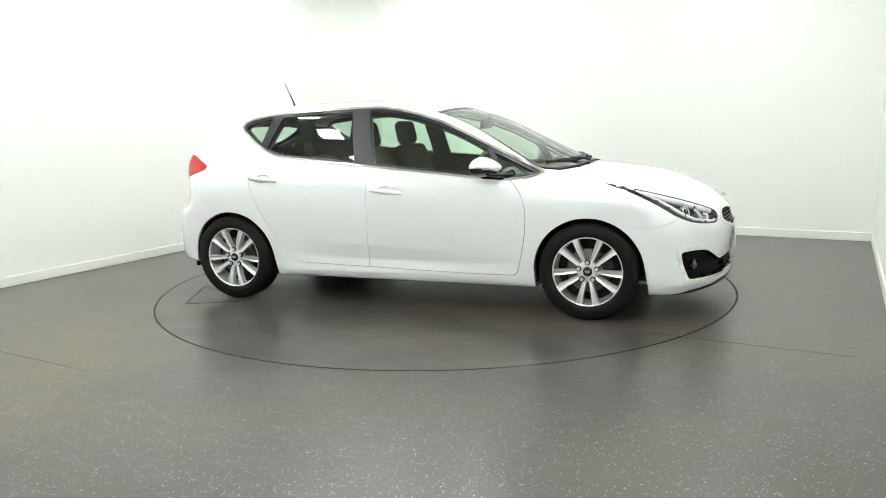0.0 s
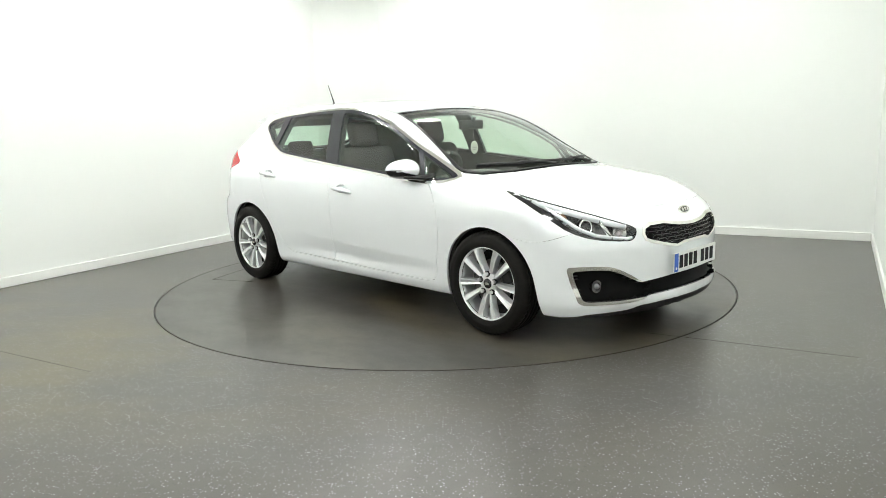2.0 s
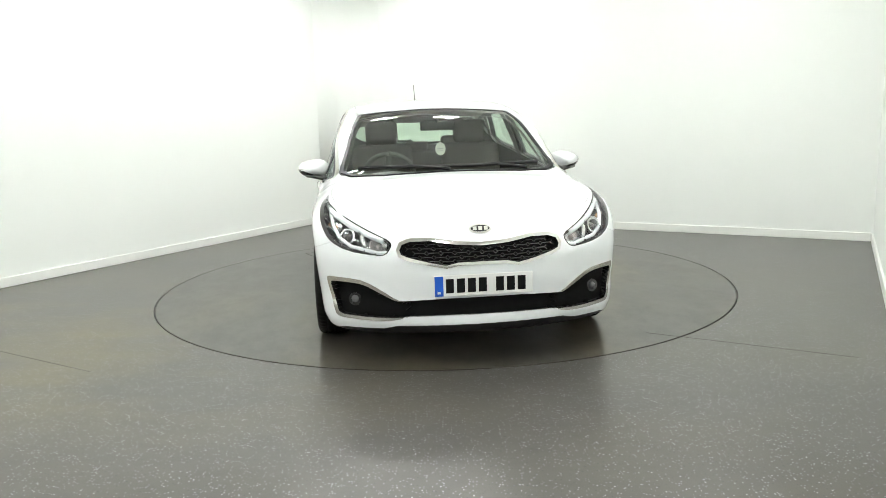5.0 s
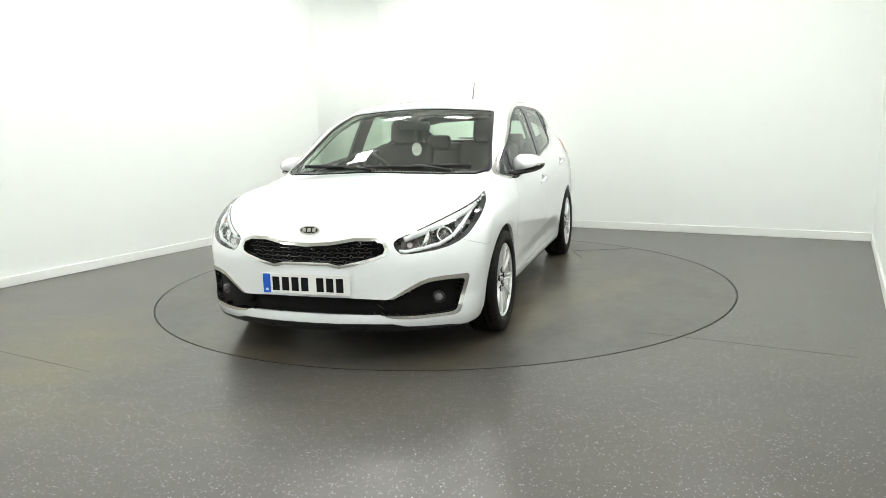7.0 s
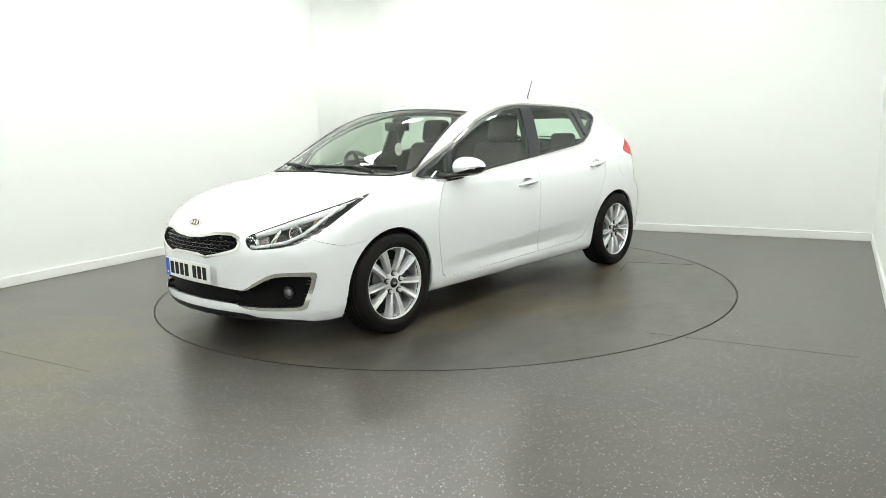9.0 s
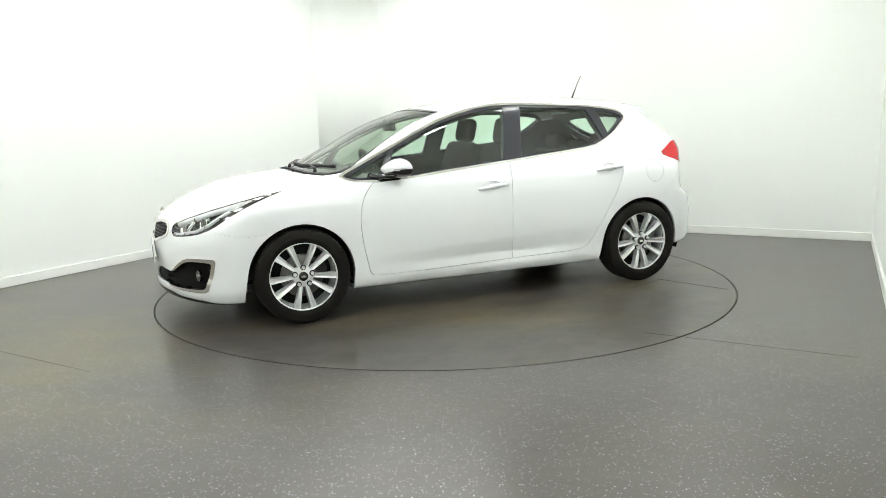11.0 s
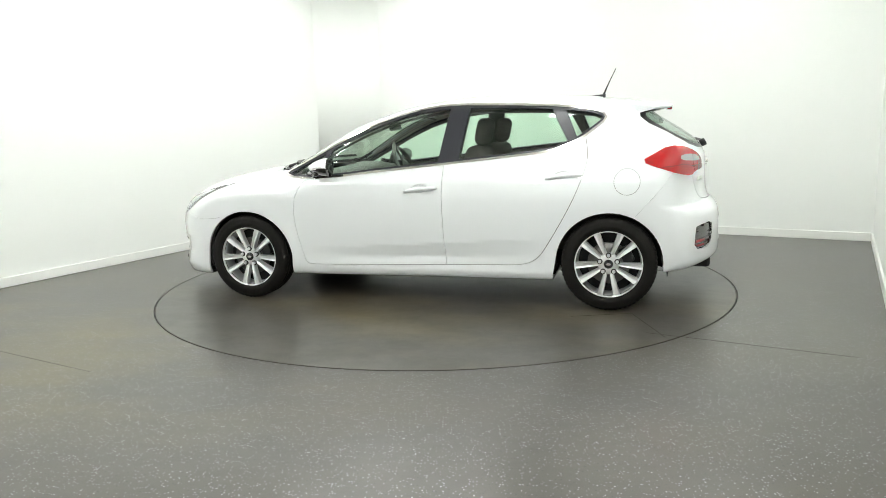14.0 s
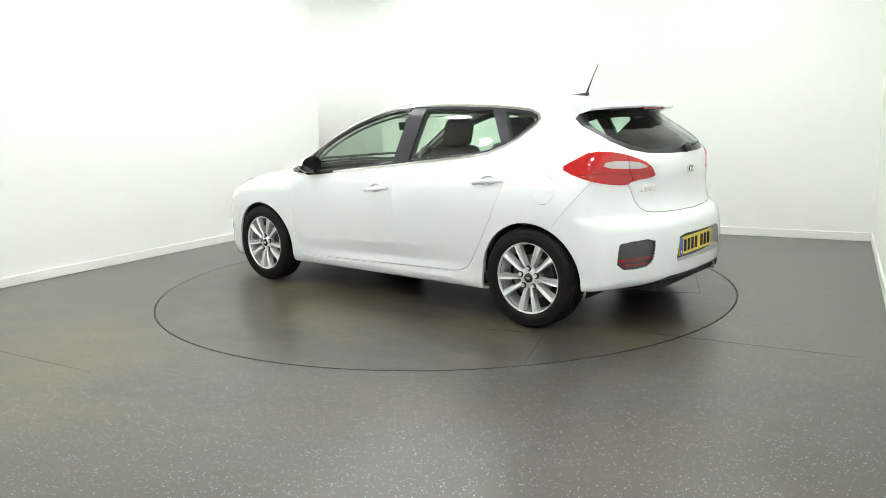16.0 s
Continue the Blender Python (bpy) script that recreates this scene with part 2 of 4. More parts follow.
def make_turntable():
    bm = bmesh.new()
    n = 160
    r = RING - 0.009
    rim = [bm.verts.new((r * math.cos(2 * math.pi * i / n), r * math.sin(2 * math.pi * i / n), 0)) for i in range(n)]
    low = [bm.verts.new((v.co.x, v.co.y, -0.05)) for v in rim]
    bm.faces.new(rim)
    for i in range(n):
        bm.faces.new((rim[i], low[i], low[(i + 1) % n], rim[(i + 1) % n]))
    disc = finish(bm, "turntable", DISC)
    # thin metal edge, and the edges of the covers let into the disc
    bm = bmesh.new()
    rings = [[bm.verts.new((q * math.cos(2 * math.pi * i / n), q * math.sin(2 * math.pi * i / n), z)) for i in range(n)] for q, z in ((r - 0.005, 0.0005), (r - 0.003, 0.0016), (r + 0.0005, 0.0012), (r + 0.0005, -0.02))]
    for a, b in zip(rings, rings[1:]):
        for i in range(n):
            bm.faces.new((a[i], b[i], b[(i + 1) % n], a[(i + 1) % n]))
    part("rim", bm, SEAM_MAT, disc, "dark edge of the disc")
    for (x0, y0), (x1, y1) in (((-1.50, 0.84), (-1.70, 1.36)), ((-1.87, -0.66), (-1.62, -1.21)), ((-1.87, -0.66), (-1.50, -0.50)), ((-1.62, -1.21), (-1.25, -1.04)), ((-1.50, 0.84), (-1.12, 0.98))):
        strip = bmesh.new()
        ln = math.hypot(x1 - x0, y1 - y0)
        box(strip, (0, -0.003, 0), (ln, 0.003, 0.0015), pose(x0, y0, 0, 0, 0, math.degrees(math.atan2(y1 - y0, x1 - x0))))
        part("cover_edge", strip, SEAM_MAT, disc, "thin dark joint")
    return tagged(disc, "round speckled vinyl turntable disc flush with floor", "turntable")


TURNTABLE = make_turntable()


def make_panels():
    first = None
    # unseen panels spaced for even walls; the last is added to brighten the corner
    spots = [(1.4 + 3.75 * i, -1.45 - 1.36 * j) for i in range(2) for j in range(9)] + [(2.5, -1.3)]
    for x, y in spots:
        at = ROOM @ pose(x, y, HIGH - 0.004)
        if first is None:
            first = thing("ceiling_light", "square white lit panel light on the ceiling", "ceiling light", "ceiling panel lights")
            bm = bmesh.new()
            for lo, hi in (((-0.21, -0.21, -0.03), (0.21, -0.18, 0)), ((-0.21, 0.18, -0.03), (0.21, 0.21, 0)),
                           ((-0.21, -0.18, -0.03), (-0.18, 0.18, 0)), ((0.18, -0.18, -0.03), (0.21, 0.18, 0))):
                box(bm, lo, hi)
            part("frame", bm, SKIRT, first)
            bm = bmesh.new()
            box(bm, (-0.18, -0.18, -0.02), (0.18, 0.18, -0.004))
            part("diffuser", bm, GLOW, first, "glowing white diffuser")
            first.matrix_basis = at
        else:
            copy_thing(first, at)


make_panels()

# ---- the car: skin ----
# car space: x ahead, y to its left, z up, origin on the ground midway between the axles
def curve1(xs, ys):
    """A smooth monotone-ish curve through knots (cubic Hermite with limited slopes)."""
    xs, ys = np.array(xs, float), np.array(ys, float)
    h = np.diff(xs)
    d = np.diff(ys) / h
    m = np.zeros(len(xs))
    m[0], m[-1] = d[0], d[-1]
    for i in range(1, len(xs) - 1):
        if d[i - 1] * d[i] > 0:
            w1, w2 = 2 * h[i] + h[i - 1], h[i] + 2 * h[i - 1]
            m[i] = (w1 + w2) / (w1 / d[i - 1] + w2 / d[i])

    def at(x):
        x = np.clip(x, xs[0], xs[-1])
        i = np.clip(np.searchsorted(xs, x) - 1, 0, len(xs) - 2)
        t = (x - xs[i]) / h[i]
        return ((1 + 2 * t) * (1 - t) ** 2 * ys[i] + t * (1 - t) ** 2 * h[i] * m[i]
                + t * t * (3 - 2 * t) * ys[i + 1] + t * t * (t - 1) * h[i] * m[i + 1])
    return at


TOP = curve1([-2.2, -1.73, -1.48, -1.17, -0.757, -0.326, 0.04, 0.406, 0.815, 1.06, 1.16, 1.25, 1.40, 1.69, 1.96, 2.15, 2.3],
             [1.27, 1.355, 1.40, 1.44, 1.466, 1.464, 1.428, 1.345, 1.165, 1.045, 0.992, 0.972, 0.957, 0.910, 0.835, 0.755, 0.67])
CROWN = curve1([-2.2, -1.5, -0.3, 0.4, 1.0, 1.2, 1.6, 2.2], [0.10, 0.09, 0.10, 0.14, 0.20, 0.12, 0.13, 0.14])
WIDTH = curve1([0.1, 0.17, 0.25, 0.34, 0.45, 0.60, 0.74, 0.85, 0.93, 1.00, 1.20, 1.39, 1.47, 1.6],
               [0.80, 0.83, 0.862, 0.872, 0.884, 0.897, 0.903, 0.893, 0.866, 0.832, 0.758, 0.678, 0.635, 0.56])
PLAN_LOW = curve1([-2.2, -1.9, -1.65, -1.3, -0.8, 0.0, 0.8, 1.35, 1.7, 1.95, 2.3], [0.90, 0.945, 0.975, 0.995, 0.99, 0.985, 0.985, 0.995, 0.98, 0.95, 0.90])
PLAN_HIGH = curve1([-2.2, -1.5, -1.25, -0.8, 0.0, 0.5, 1.0, 1.45, 2.3], [0.84, 0.90, 0.93, 0.98, 1.0, 0.985, 0.935, 0.925, 0.88])
SHIFT = curve1([-1.6, -1.0, 0.4, 1.0], [1.00, 0.93, 0.85, 0.76])
NOSE = curve1([0.1, 0.2, 0.24, 0.3, 0.36, 0.45, 0.55, 0.63, 0.70, 0.76, 0.82, 0.9], [2.158, 2.190, 2.208, 2.206, 2.196, 2.203, 2.207, 2.191, 2.152, 2.09, 1.995, 1.83])
TAIL = curve1([0.2, 0.27, 0.34, 0.5, 0.62, 0.67, 0.71, 0.80, 1.0, 1.07, 1.31, 1.45], [1.99, 2.05, 2.085, 2.09, 2.075, 2.05, 2.005, 1.985, 1.975, 1.945, 1.62, 1.42])
SOLE = curve1([-2.2, -1.75, -1.3, 0, 1.3, 1.7, 2.0, 2.3], [0.31, 0.27, 0.19, 0.185, 0.18, 0.165, 0.17, 0.19])


def smax(a, b, k):
    h = np.clip(0.5 + 0.5 * (a - b) / k, 0, 1)
    return b + (a - b) * h + k * h * (1 - h)


def skin_value(x, y, z):
    """Below zero inside the body shell."""
    y = np.abs(y)
    lift = np.clip((z - SHIFT(x)) / 0.22, 0, 1)
    lift = lift * lift * (3 - 2 * lift)
    half = WIDTH(z) * (PLAN_LOW(x) * (1 - lift) + PLAN_HIGH(x) * lift)
    # scooped lower door panels
    edge = 0.415 - 0.05 * x
    scoop = np.clip((edge + 0.02 - z) / 0.10, 0, 1) * np.clip((z - 0.25) / 0.10, 0, 1) * np.clip(1.2 - np.abs(x - 0.0) / 0.75, 0, 1) ** 0.5
    half = half - 0.018 * scoop
    side = y - half
    top = (z - TOP(x) + CROWN(x) * y * y) * 0.85
    front = (x - NOSE(z) + 0.37 * y * y + 0.20 * y ** 4) * 0.9
    rear = (-x - TAIL(z) + 0.28 * y * y + 0.14 * y ** 4) * 0.9
    sole = SOLE(x) - z
    v = smax(side, top, 0.09)
    v = smax(v, rear, 0.07)
    v = smax(v, front, 0.08)
    return smax(v, sole, 0.03)


def skin_point(origin, way, far=3.0):
    """Where rays from inside leave the body: arrays of origins and unit ways."""
    lo, hi = np.zeros(len(origin)), np.full(len(origin), far)
    for _ in range(40):
        mid = (lo + hi) / 2
        p = origin + mid[:, None] * way
        inside = skin_value(p[:, 0], p[:, 1], p[:, 2]) < 0
        lo, hi = np.where(inside, mid, lo), np.where(inside, hi, mid)
    return origin + lo[:, None] * way


def skin_normal(p, e=0.004):
    g = np.stack([skin_value(*(p + d).T) - skin_value(*(p - d).T) for d in np.eye(3) * e], 1)
    return g / np.linalg.norm(g, axis=1)[:, None]


def skin_grid():
    """The left half of the skin as a grid: rows along the car, columns round it from sole to roof."""
    ANG, AX = 130, 0.62
    ends = 44
    rows = [(-1.3, t) for t in np.linspace(math.pi / 2, 0.0006, ends)][::-1]
    rows += [(x, None) for x in np.linspace(-1.3, 1.3, 130)[1:-1]]
    rows += [(1.3, -t) for t in np.linspace(math.pi / 2, 0.0006, ends)]
    angs = np.linspace(-math.pi / 2, math.pi / 2, ANG)
    origin, way = [], []
    for x, t in rows:
        for a in angs:
            ring = (math.cos(a), math.sin(a))
            if t is None:
                w = (0, *ring)
            else:
                s = math.sin(abs(t))
                w = (-math.copysign(math.cos(t), t), s * ring[0], s * ring[1])
            origin.append((x, 0, AX))
            way.append(w)
    p = skin_point(np.array(origin), np.array(way))
    p[:, 1] = np.maximum(p[:, 1], 0)
    faces = []
    for i in range(len(rows) - 1):
        for j in range(ANG - 1):
            a = i * ANG + j
            faces.append((a, a + 1, a + ANG + 1, a + ANG))
    return p, faces


class Skin:
    """The half skin as polygons, cut along outlines drawn in flat projections."""

    def __init__(self):
        pts, faces = skin_grid()
        self.v = [tuple(q) for q in pts]
        self.f = [list(q) for q in faces]
        self.tag = ["roof"] * len(self.f)
        self.split = {}

    def flat(self, view):
        v = np.array(self.v)
        if view == "top":
            return v[:, :2].copy()
        a = radians(view)
        return np.stack([-v[:, 0] * math.sin(a) + v[:, 1] * math.cos(a), v[:, 2]], 1)

    def cut(self, poly, view, tag, where, over=None):
        """Cuts along the closed outline and tags what lies inside it. where(x, y, z): which faces; over: tags that may be replaced."""
        two = [tuple(q) for q in self.flat(view)]
        xs, ys = [q[0] for q in poly], [q[1] for q in poly]
        x0, x1, y0, y1 = min(xs), max(xs), min(ys), max(ys)
        near = []
        for i, f in enumerate(self.f):
            if over and self.tag[i] not in over:
                continue
            a = two[f[0]]
            if a[0] < x0 - 0.12 or a[0] > x1 + 0.12 or a[1] < y0 - 0.12 or a[1] > y1 + 0.12:
                continue
            c = self.v[f[0]]
            if where(*c):
                near.append(i)
        n = len(poly)
        for k in range(n):
            (ax, ay), (bx, by) = poly[k], poly[(k + 1) % n]
            dx, dy = bx - ax, by - ay
            ln = math.hypot(dx, dy)
            if ln < 1e-9:
                continue
            nx, ny = -dy / ln, dx / ln
            lx, hx, ly, hy = min(ax, bx), max(ax, bx), min(ay, by), max(ay, by)
            made = {}
            fresh = []
            for i in near:
                f = self.f[i]
                q = [two[j] for j in f]
                if max(p[0] for p in q) < lx or min(p[0] for p in q) > hx or max(p[1] for p in q) < ly or min(p[1] for p in q) > hy:
                    continue
                d = [(p[0] - ax) * nx + (p[1] - ay) * ny for p in q]
                if min(d) > -2e-5 or max(d) < 2e-5:
                    continue
                one, other = [], []
                m = len(f)
                for j in range(m):
                    d0, d1 = d[j], d[(j + 1) % m]
                    if d0 >= 0:
                        one.append(f[j])
                    if d0 <= 0:
                        other.append(f[j])
                    if d0 * d1 < 0:
                        key = (min(f[j], f[(j + 1) % m]), max(f[j], f[(j + 1) % m]))
                        if key not in made:
                            t = d0 / (d0 - d1)
                            p, r = self.v[f[j]], self.v[f[(j + 1) % m]]
                            made[key] = len(self.v)
                            self.split.setdefault(key, []).append((t if f[j] == key[0] else 1 - t, len(self.v)))
                            self.v.append(tuple(p[c] + t * (r[c] - p[c]) for c in range(3)))
                            p, r = two[f[j]], two[f[(j + 1) % m]]
                            two.append((p[0] + t * (r[0] - p[0]), p[1] + t * (r[1] - p[1])))
                        one.append(made[key])
                        other.append(made[key])
                if len(one) < 3 or len(other) < 3:
                    continue
                self.f[i] = one
                fresh.append(len(self.f))
                self.f.append(other)
                self.tag.append(self.tag[i])
            near += fresh
        for i in near:
            q = [two[j] for j in self.f[i]]
            cx, cy = sum(p[0] for p in q) / len(q), sum(p[1] for p in q) / len(q)
            if inside(cx, cy, poly):
                self.tag[i] = tag


    def mend(self):
        """Gives faces the corners that a cut in the neighbouring face has put on a shared edge."""
        def between(a, b, depth=0):
            key = (min(a, b), max(a, b))
            if key not in self.split or depth > 12:
                return [a]
            inner = [k for _, k in sorted(self.split[key])]
            chain = [key[0]] + inner + [key[1]]
            if a != key[0]:
                chain = chain[::-1]
            out = []
            for p, q in zip(chain, chain[1:]):
                out += between(p, q, depth + 1)
            return out
        for i, f in enumerate(self.f):
            if any((min(a, b), max(a, b)) in self.split for a, b in zip(f, f[1:] + f[:1])):
                loop = []
                for a, b in zip(f, f[1:] + f[:1]):
                    loop += between(a, b)
                self.f[i] = loop


def inside(x, y, poly):
    hit = False
    for (ax, ay), (bx, by) in zip(poly, poly[1:] + poly[:1]):
        if (ay > y) != (by > y) and x < (bx - ax) * (y - ay) / (by - ay) + ax:
            hit = not hit
    return hit


def rounded(poly, times=2, closed=True):
    for _ in range(times):
        out = []
        pairs = list(zip(poly, poly[1:] + poly[:1])) if closed else list(zip(poly, poly[1:]))
        if not closed:
            out.append(poly[0])
        for (ax, ay), (bx, by) in pairs:
            out += [(0.75 * ax + 0.25 * bx, 0.75 * ay + 0.25 * by), (0.25 * ax + 0.75 * bx, 0.25 * ay + 0.75 * by)]
        if not closed:
            out.append(poly[-1])
        poly = out
    return poly


def inset(poly, d):
    """Moves the outline's edges inwards by d."""
    area = sum(ax * by - bx * ay for (ax, ay), (bx, by) in zip(poly, poly[1:] + poly[:1]))
    s = 1 if area > 0 else -1
    out = []
    n = len(poly)
    for i in range(n):
        a, b, c = Vector(poly[i - 1]), Vector(poly[i]), Vector(poly[(i + 1) % n])
        u, w = (b - a).normalized(), (c - b).normalized()
        m = Vector((-u.y - w.y, u.x + w.x)) * s
        if m.length < 1e-6:
            m = Vector((-u.y, u.x)) * s
        m.normalize()
        k = max(0.4, m.dot(Vector((-u.y, u.x)) * s))
        q = b + m * (d / k)
        out.append((q.x, q.y))
    return out


def ribbon(line, width):
    """A thin closed outline along an open line."""
    left, right = [], []
    for i, b in enumerate(line):
        a = Vector(line[max(0, i - 1)])
        c = Vector(line[min(len(line) - 1, i + 1)])
        u = (c - a).normalized()
        w = Vector((-u.y, u.x)) * width / 2
        left.append((b[0] + w.x, b[1] + w.y))
        right.append((b[0] - w.x, b[1] - w.y))
    return left + right[::-1]


def side(points):
    """Outlines given as (x ahead, z up), seen from the car's left."""
    return [(-x, z) for x, z in points]


def flank(x, y, z):
    return y > 0.35


S = Skin()
SEAM = 0.0038
# -- large panels
S.cut([(1.10, -0.1), (1.10, 0.70), (1.25, 0.765), (1.44, 0.778), (1.68, 0.745), (1.84, 0.655), (1.985, 0.485), (2.055, 0.25), (2.072, -0.1)],
      "top", "hood", lambda x, y, z: z > 0.66 and x > 0.9)
S.cut(side([(0.93, 0.05), (0.93, 0.66), (0.92, 0.80), (0.84, 0.90), (0.80, 0.93), (1.0, 0.945), (1.2, 0.93), (1.5, 0.90), (2.0, 0.82), (2.0, 0.05)]), 90, "front_wing",
      flank, ("roof",))
S.cut(side([(1.50, 0.05), (1.50, 0.61), (1.60, 0.608), (1.70, 0.602), (1.80, 0.622), (1.90, 0.665), (2.02, 0.62), (2.12, 0.735), (2.4, 0.74), (2.4, 0.05)]), 90, "front_bumper",
      lambda x, y, z: x > 1.4, ("roof", "front_wing"))
S.cut([(-0.1, 0.05), (-0.1, 0.756), (0.25, 0.752), (0.45, 0.742), (0.62, 0.71), (0.80, 0.66), (0.80, 0.05)], 0, "front_bumper", lambda x, y, z: x > 1.88, ("roof", "front_wing"))
S.cut(side([(0.935, 0.27), (0.93, 0.62), (0.92, 0.80), (0.83, 0.91), (0.80, 0.93), (0.66, 1.12), (0.30, 1.30), (-0.02, 1.385), (-0.20, 1.41), (-0.21, 0.285), (0.3, 0.272), (0.86, 0.266)]),
      90, "front_door", flank, ("roof", "front_wing"))
S.cut(side([(-0.20, 1.41), (-0.70, 1.40), (-0.95, 1.38), (-1.06, 1.30), (-1.17, 1.16), (-1.19, 1.03), (-1.175, 0.94), (-1.09, 0.73), (-0.985, 0.55), (-0.895, 0.396), (-0.84, 0.33), (-0.78, 0.302), (-0.6, 0.295), (-0.21, 0.285)]),
      90, "rear_door", flank, ("roof",))
S.cut(side([(0.93, 0.05), (0.93, 0.266), (0.3, 0.272), (-0.21, 0.285), (-0.6, 0.295), (-0.80, 0.302), (-1.1, 0.302), (-1.1, 0.05)]), 90, "sill", flank, ("roof", "front_wing", "rear_door", "front_door"))
S.cut(side([(-1.78, 0.96), (-1.72, 0.905), (-1.66, 0.82), (-1.52, 0.66), (-1.50, 0.05), (-2.4, 0.05), (-2.4, 0.70), (-2.0, 0.705), (-1.93, 0.715), (-1.90, 0.96)]), 90, "rear_bumper", lambda x, y, z: x < -1.3, ("roof",))
GATE = [(-0.1, 0.702), (0.30, 0.705), (0.48, 0.716), (0.545, 0.75), (0.60, 0.87), (0.64, 0.98), (0.66, 1.10), (0.69, 1.25), (0.60, 1.36), (-0.1, 1.41)]
S.cut(GATE, 0, "tailgate", lambda x, y, z: x < -1.43, ("roof", "rear_bumper"))
S.cut(side([(-0.6, 0.28), (-1.0, 0.28), (-1.0, 0.5), (-1.09, 0.73), (-1.175, 0.94), (-1.19, 1.03), (-1.17, 1.16), (-1.29, 1.28), (-1.40, 1.30), (-1.56, 1.25), (-1.72, 1.12), (-1.95, 1.00), (-1.95, 0.6), (-1.3, 0.28)]), 90, "quarter_panel",
      flank, ("roof",))


# -- shut lines
def seam(line, view, where, times=2, wide=SEAM):
    S.cut(ribbon(rounded(line, times, False), wide), view, "gap", where)


seam(side([(0.80, 0.915), (0.87, 0.86), (0.925, 0.76), (0.935, 0.62), (0.915, 0.48), (0.885, 0.35), (0.868, 0.275), (0.80, 0.266), (0.3, 0.272), (-0.21, 0.285), (-0.6, 0.295), (-0.76, 0.297), (-0.86, 0.34), (-0.95, 0.48), (-1.09, 0.73), (-1.17, 0.93), (-1.19, 1.03), (-1.17, 1.15)]), 90, flank)
seam(side([(-0.205, 0.99), (-0.195, 0.80), (-0.197, 0.6), (-0.21, 0.285)]), 90, flank)
seam([(1.005, 0.755), (1.25, 0.765), (1.44, 0.778), (1.68, 0.745), (1.84, 0.655), (1.985, 0.485), (2.055, 0.25), (2.074, -0.1)], "top", lambda x, y, z: z > 0.66 and x > 0.9, 1, 0.0022)
seam(side([(1.55, 0.615), (1.60, 0.608), (1.70, 0.602), (1.80, 0.622), (1.88, 0.655)]), 90, flank, 2, 0.0018)
seam(side([(-1.76, 0.935), (-1.72, 0.905), (-1.66, 0.82), (-1.50, 0.64)]), 90, flank, 1, 0.0018)
seam(GATE[:6], 0, lambda x, y, z: x < -1.6, 1)
circle = [(0.084 * math.cos(a), 0.086 * math.sin(a)) for a in np.linspace(0, 2 * math.pi, 33)[:-1]]
S.cut([(1.443 + a, 0.864 + b) for a, b in circle], 90, "cap_ring", flank)
S.cut([(1.443 + a * 0.972, 0.864 + b * 0.972) for a, b in circle], 90, "fuel_flap", flank)
# roof ditch
seam([(0.24, 0.575), (-0.1, 0.585), (-0.6, 0.578), (-1.1, 0.555), (-1.45, 0.53)], "top", lambda x, y, z: z > 1.2, 1)

# -- cups behind the door handles
for cup, hx, hz in (("front_cup", -0.045, 0.824), ("rear_cup", -1.032, 0.903)):
    S.cut(side([(hx + 0.062 * math.cos(a), hz + 0.004 + 0.030 * math.sin(a)) for a in np.linspace(0, 2 * math.pi, 25)[:-1]]), 90, cup, flank)

# -- wheel arches
for cx, ahead, behind in ((1.330, 0.380, 0.345), (-1.330, 0.380, 0.352)):
    arch = [(cx + ahead, 0.02), (cx + ahead - 0.008, 0.22)]
    arch += [(cx + 0.352 * math.cos(a), 0.312 + 0.350 * math.sin(a)) for a in np.linspace(0.12, math.pi - 0.05, 26)]
    arch += [(cx - behind, 0.22), (cx - behind, 0.02)]
    S.cut(side(arch), 90, "hole", lambda x, y, z: y > 0.45)

# -- side windows
DLO = [(1.015, 0.941), (1.00, 0.932), (0.94, 0.917), (0.80, 0.907), (0.55, 0.925), (0.306, 0.951), (-0.22, 0.999), (-0.60, 1.036), (-0.85, 1.060), (-0.967, 1.080), (-1.08, 1.125), (-1.163, 1.170),
       (-1.275, 1.255), (-1.292, 1.283), (-1.275, 1.308), (-1.222, 1.332), (-1.10, 1.350), (-0.951, 1.364), (-0.693, 1.379), (-0.309, 1.391), (-0.15, 1.386), (-0.017, 1.368), (0.14, 1.332), (0.308, 1.280), (0.48, 1.205), (0.664, 1.114), (0.86, 1.020), (0.99, 0.958)]
DLO = inset(DLO, -0.012)
S.cut(side(DLO), 90, "window_frame", flank)
INNER = inset(side(DLO), 0.014)
S.cut(INNER, 90, "pillar_trim", flank, ("window_frame",))


def pane(tag, left, right):
    """A pane: the opening between two slanted lines, each (x at z 0.9, x at z 1.4), less a rubber edge."""
    (l0, l1), (r0, r1) = left, right
    S.cut(side([(l0, 0.9), (l1, 1.4), (r1, 1.4), (r0, 0.9)]), 90, tag, flank, ("pillar_trim",))


S.cut(inset(side(DLO), 0.029), 90, "pane_field", flank, ("pillar_trim",))
for tag, l, r in (("front_quarter_window", (1.1, 1.1), (0.795, 0.53)), ("front_window", (0.76, 0.49), (-0.138, -0.236)), ("rear_window", (-0.287, -0.372), (-1.175, -0.915))):
    S.cut(side([(l[0], 0.9), (l[1], 1.4), (r[1], 1.4), (r[0], 0.9)]), 90, tag, flank, ("pane_field",))
S.cut(side([(-1.012, 1.40), (-1.135, 1.10), (-1.35, 1.15), (-1.35, 1.4)]), 90, "rear_quarter_window", flank, ("pane_field",))

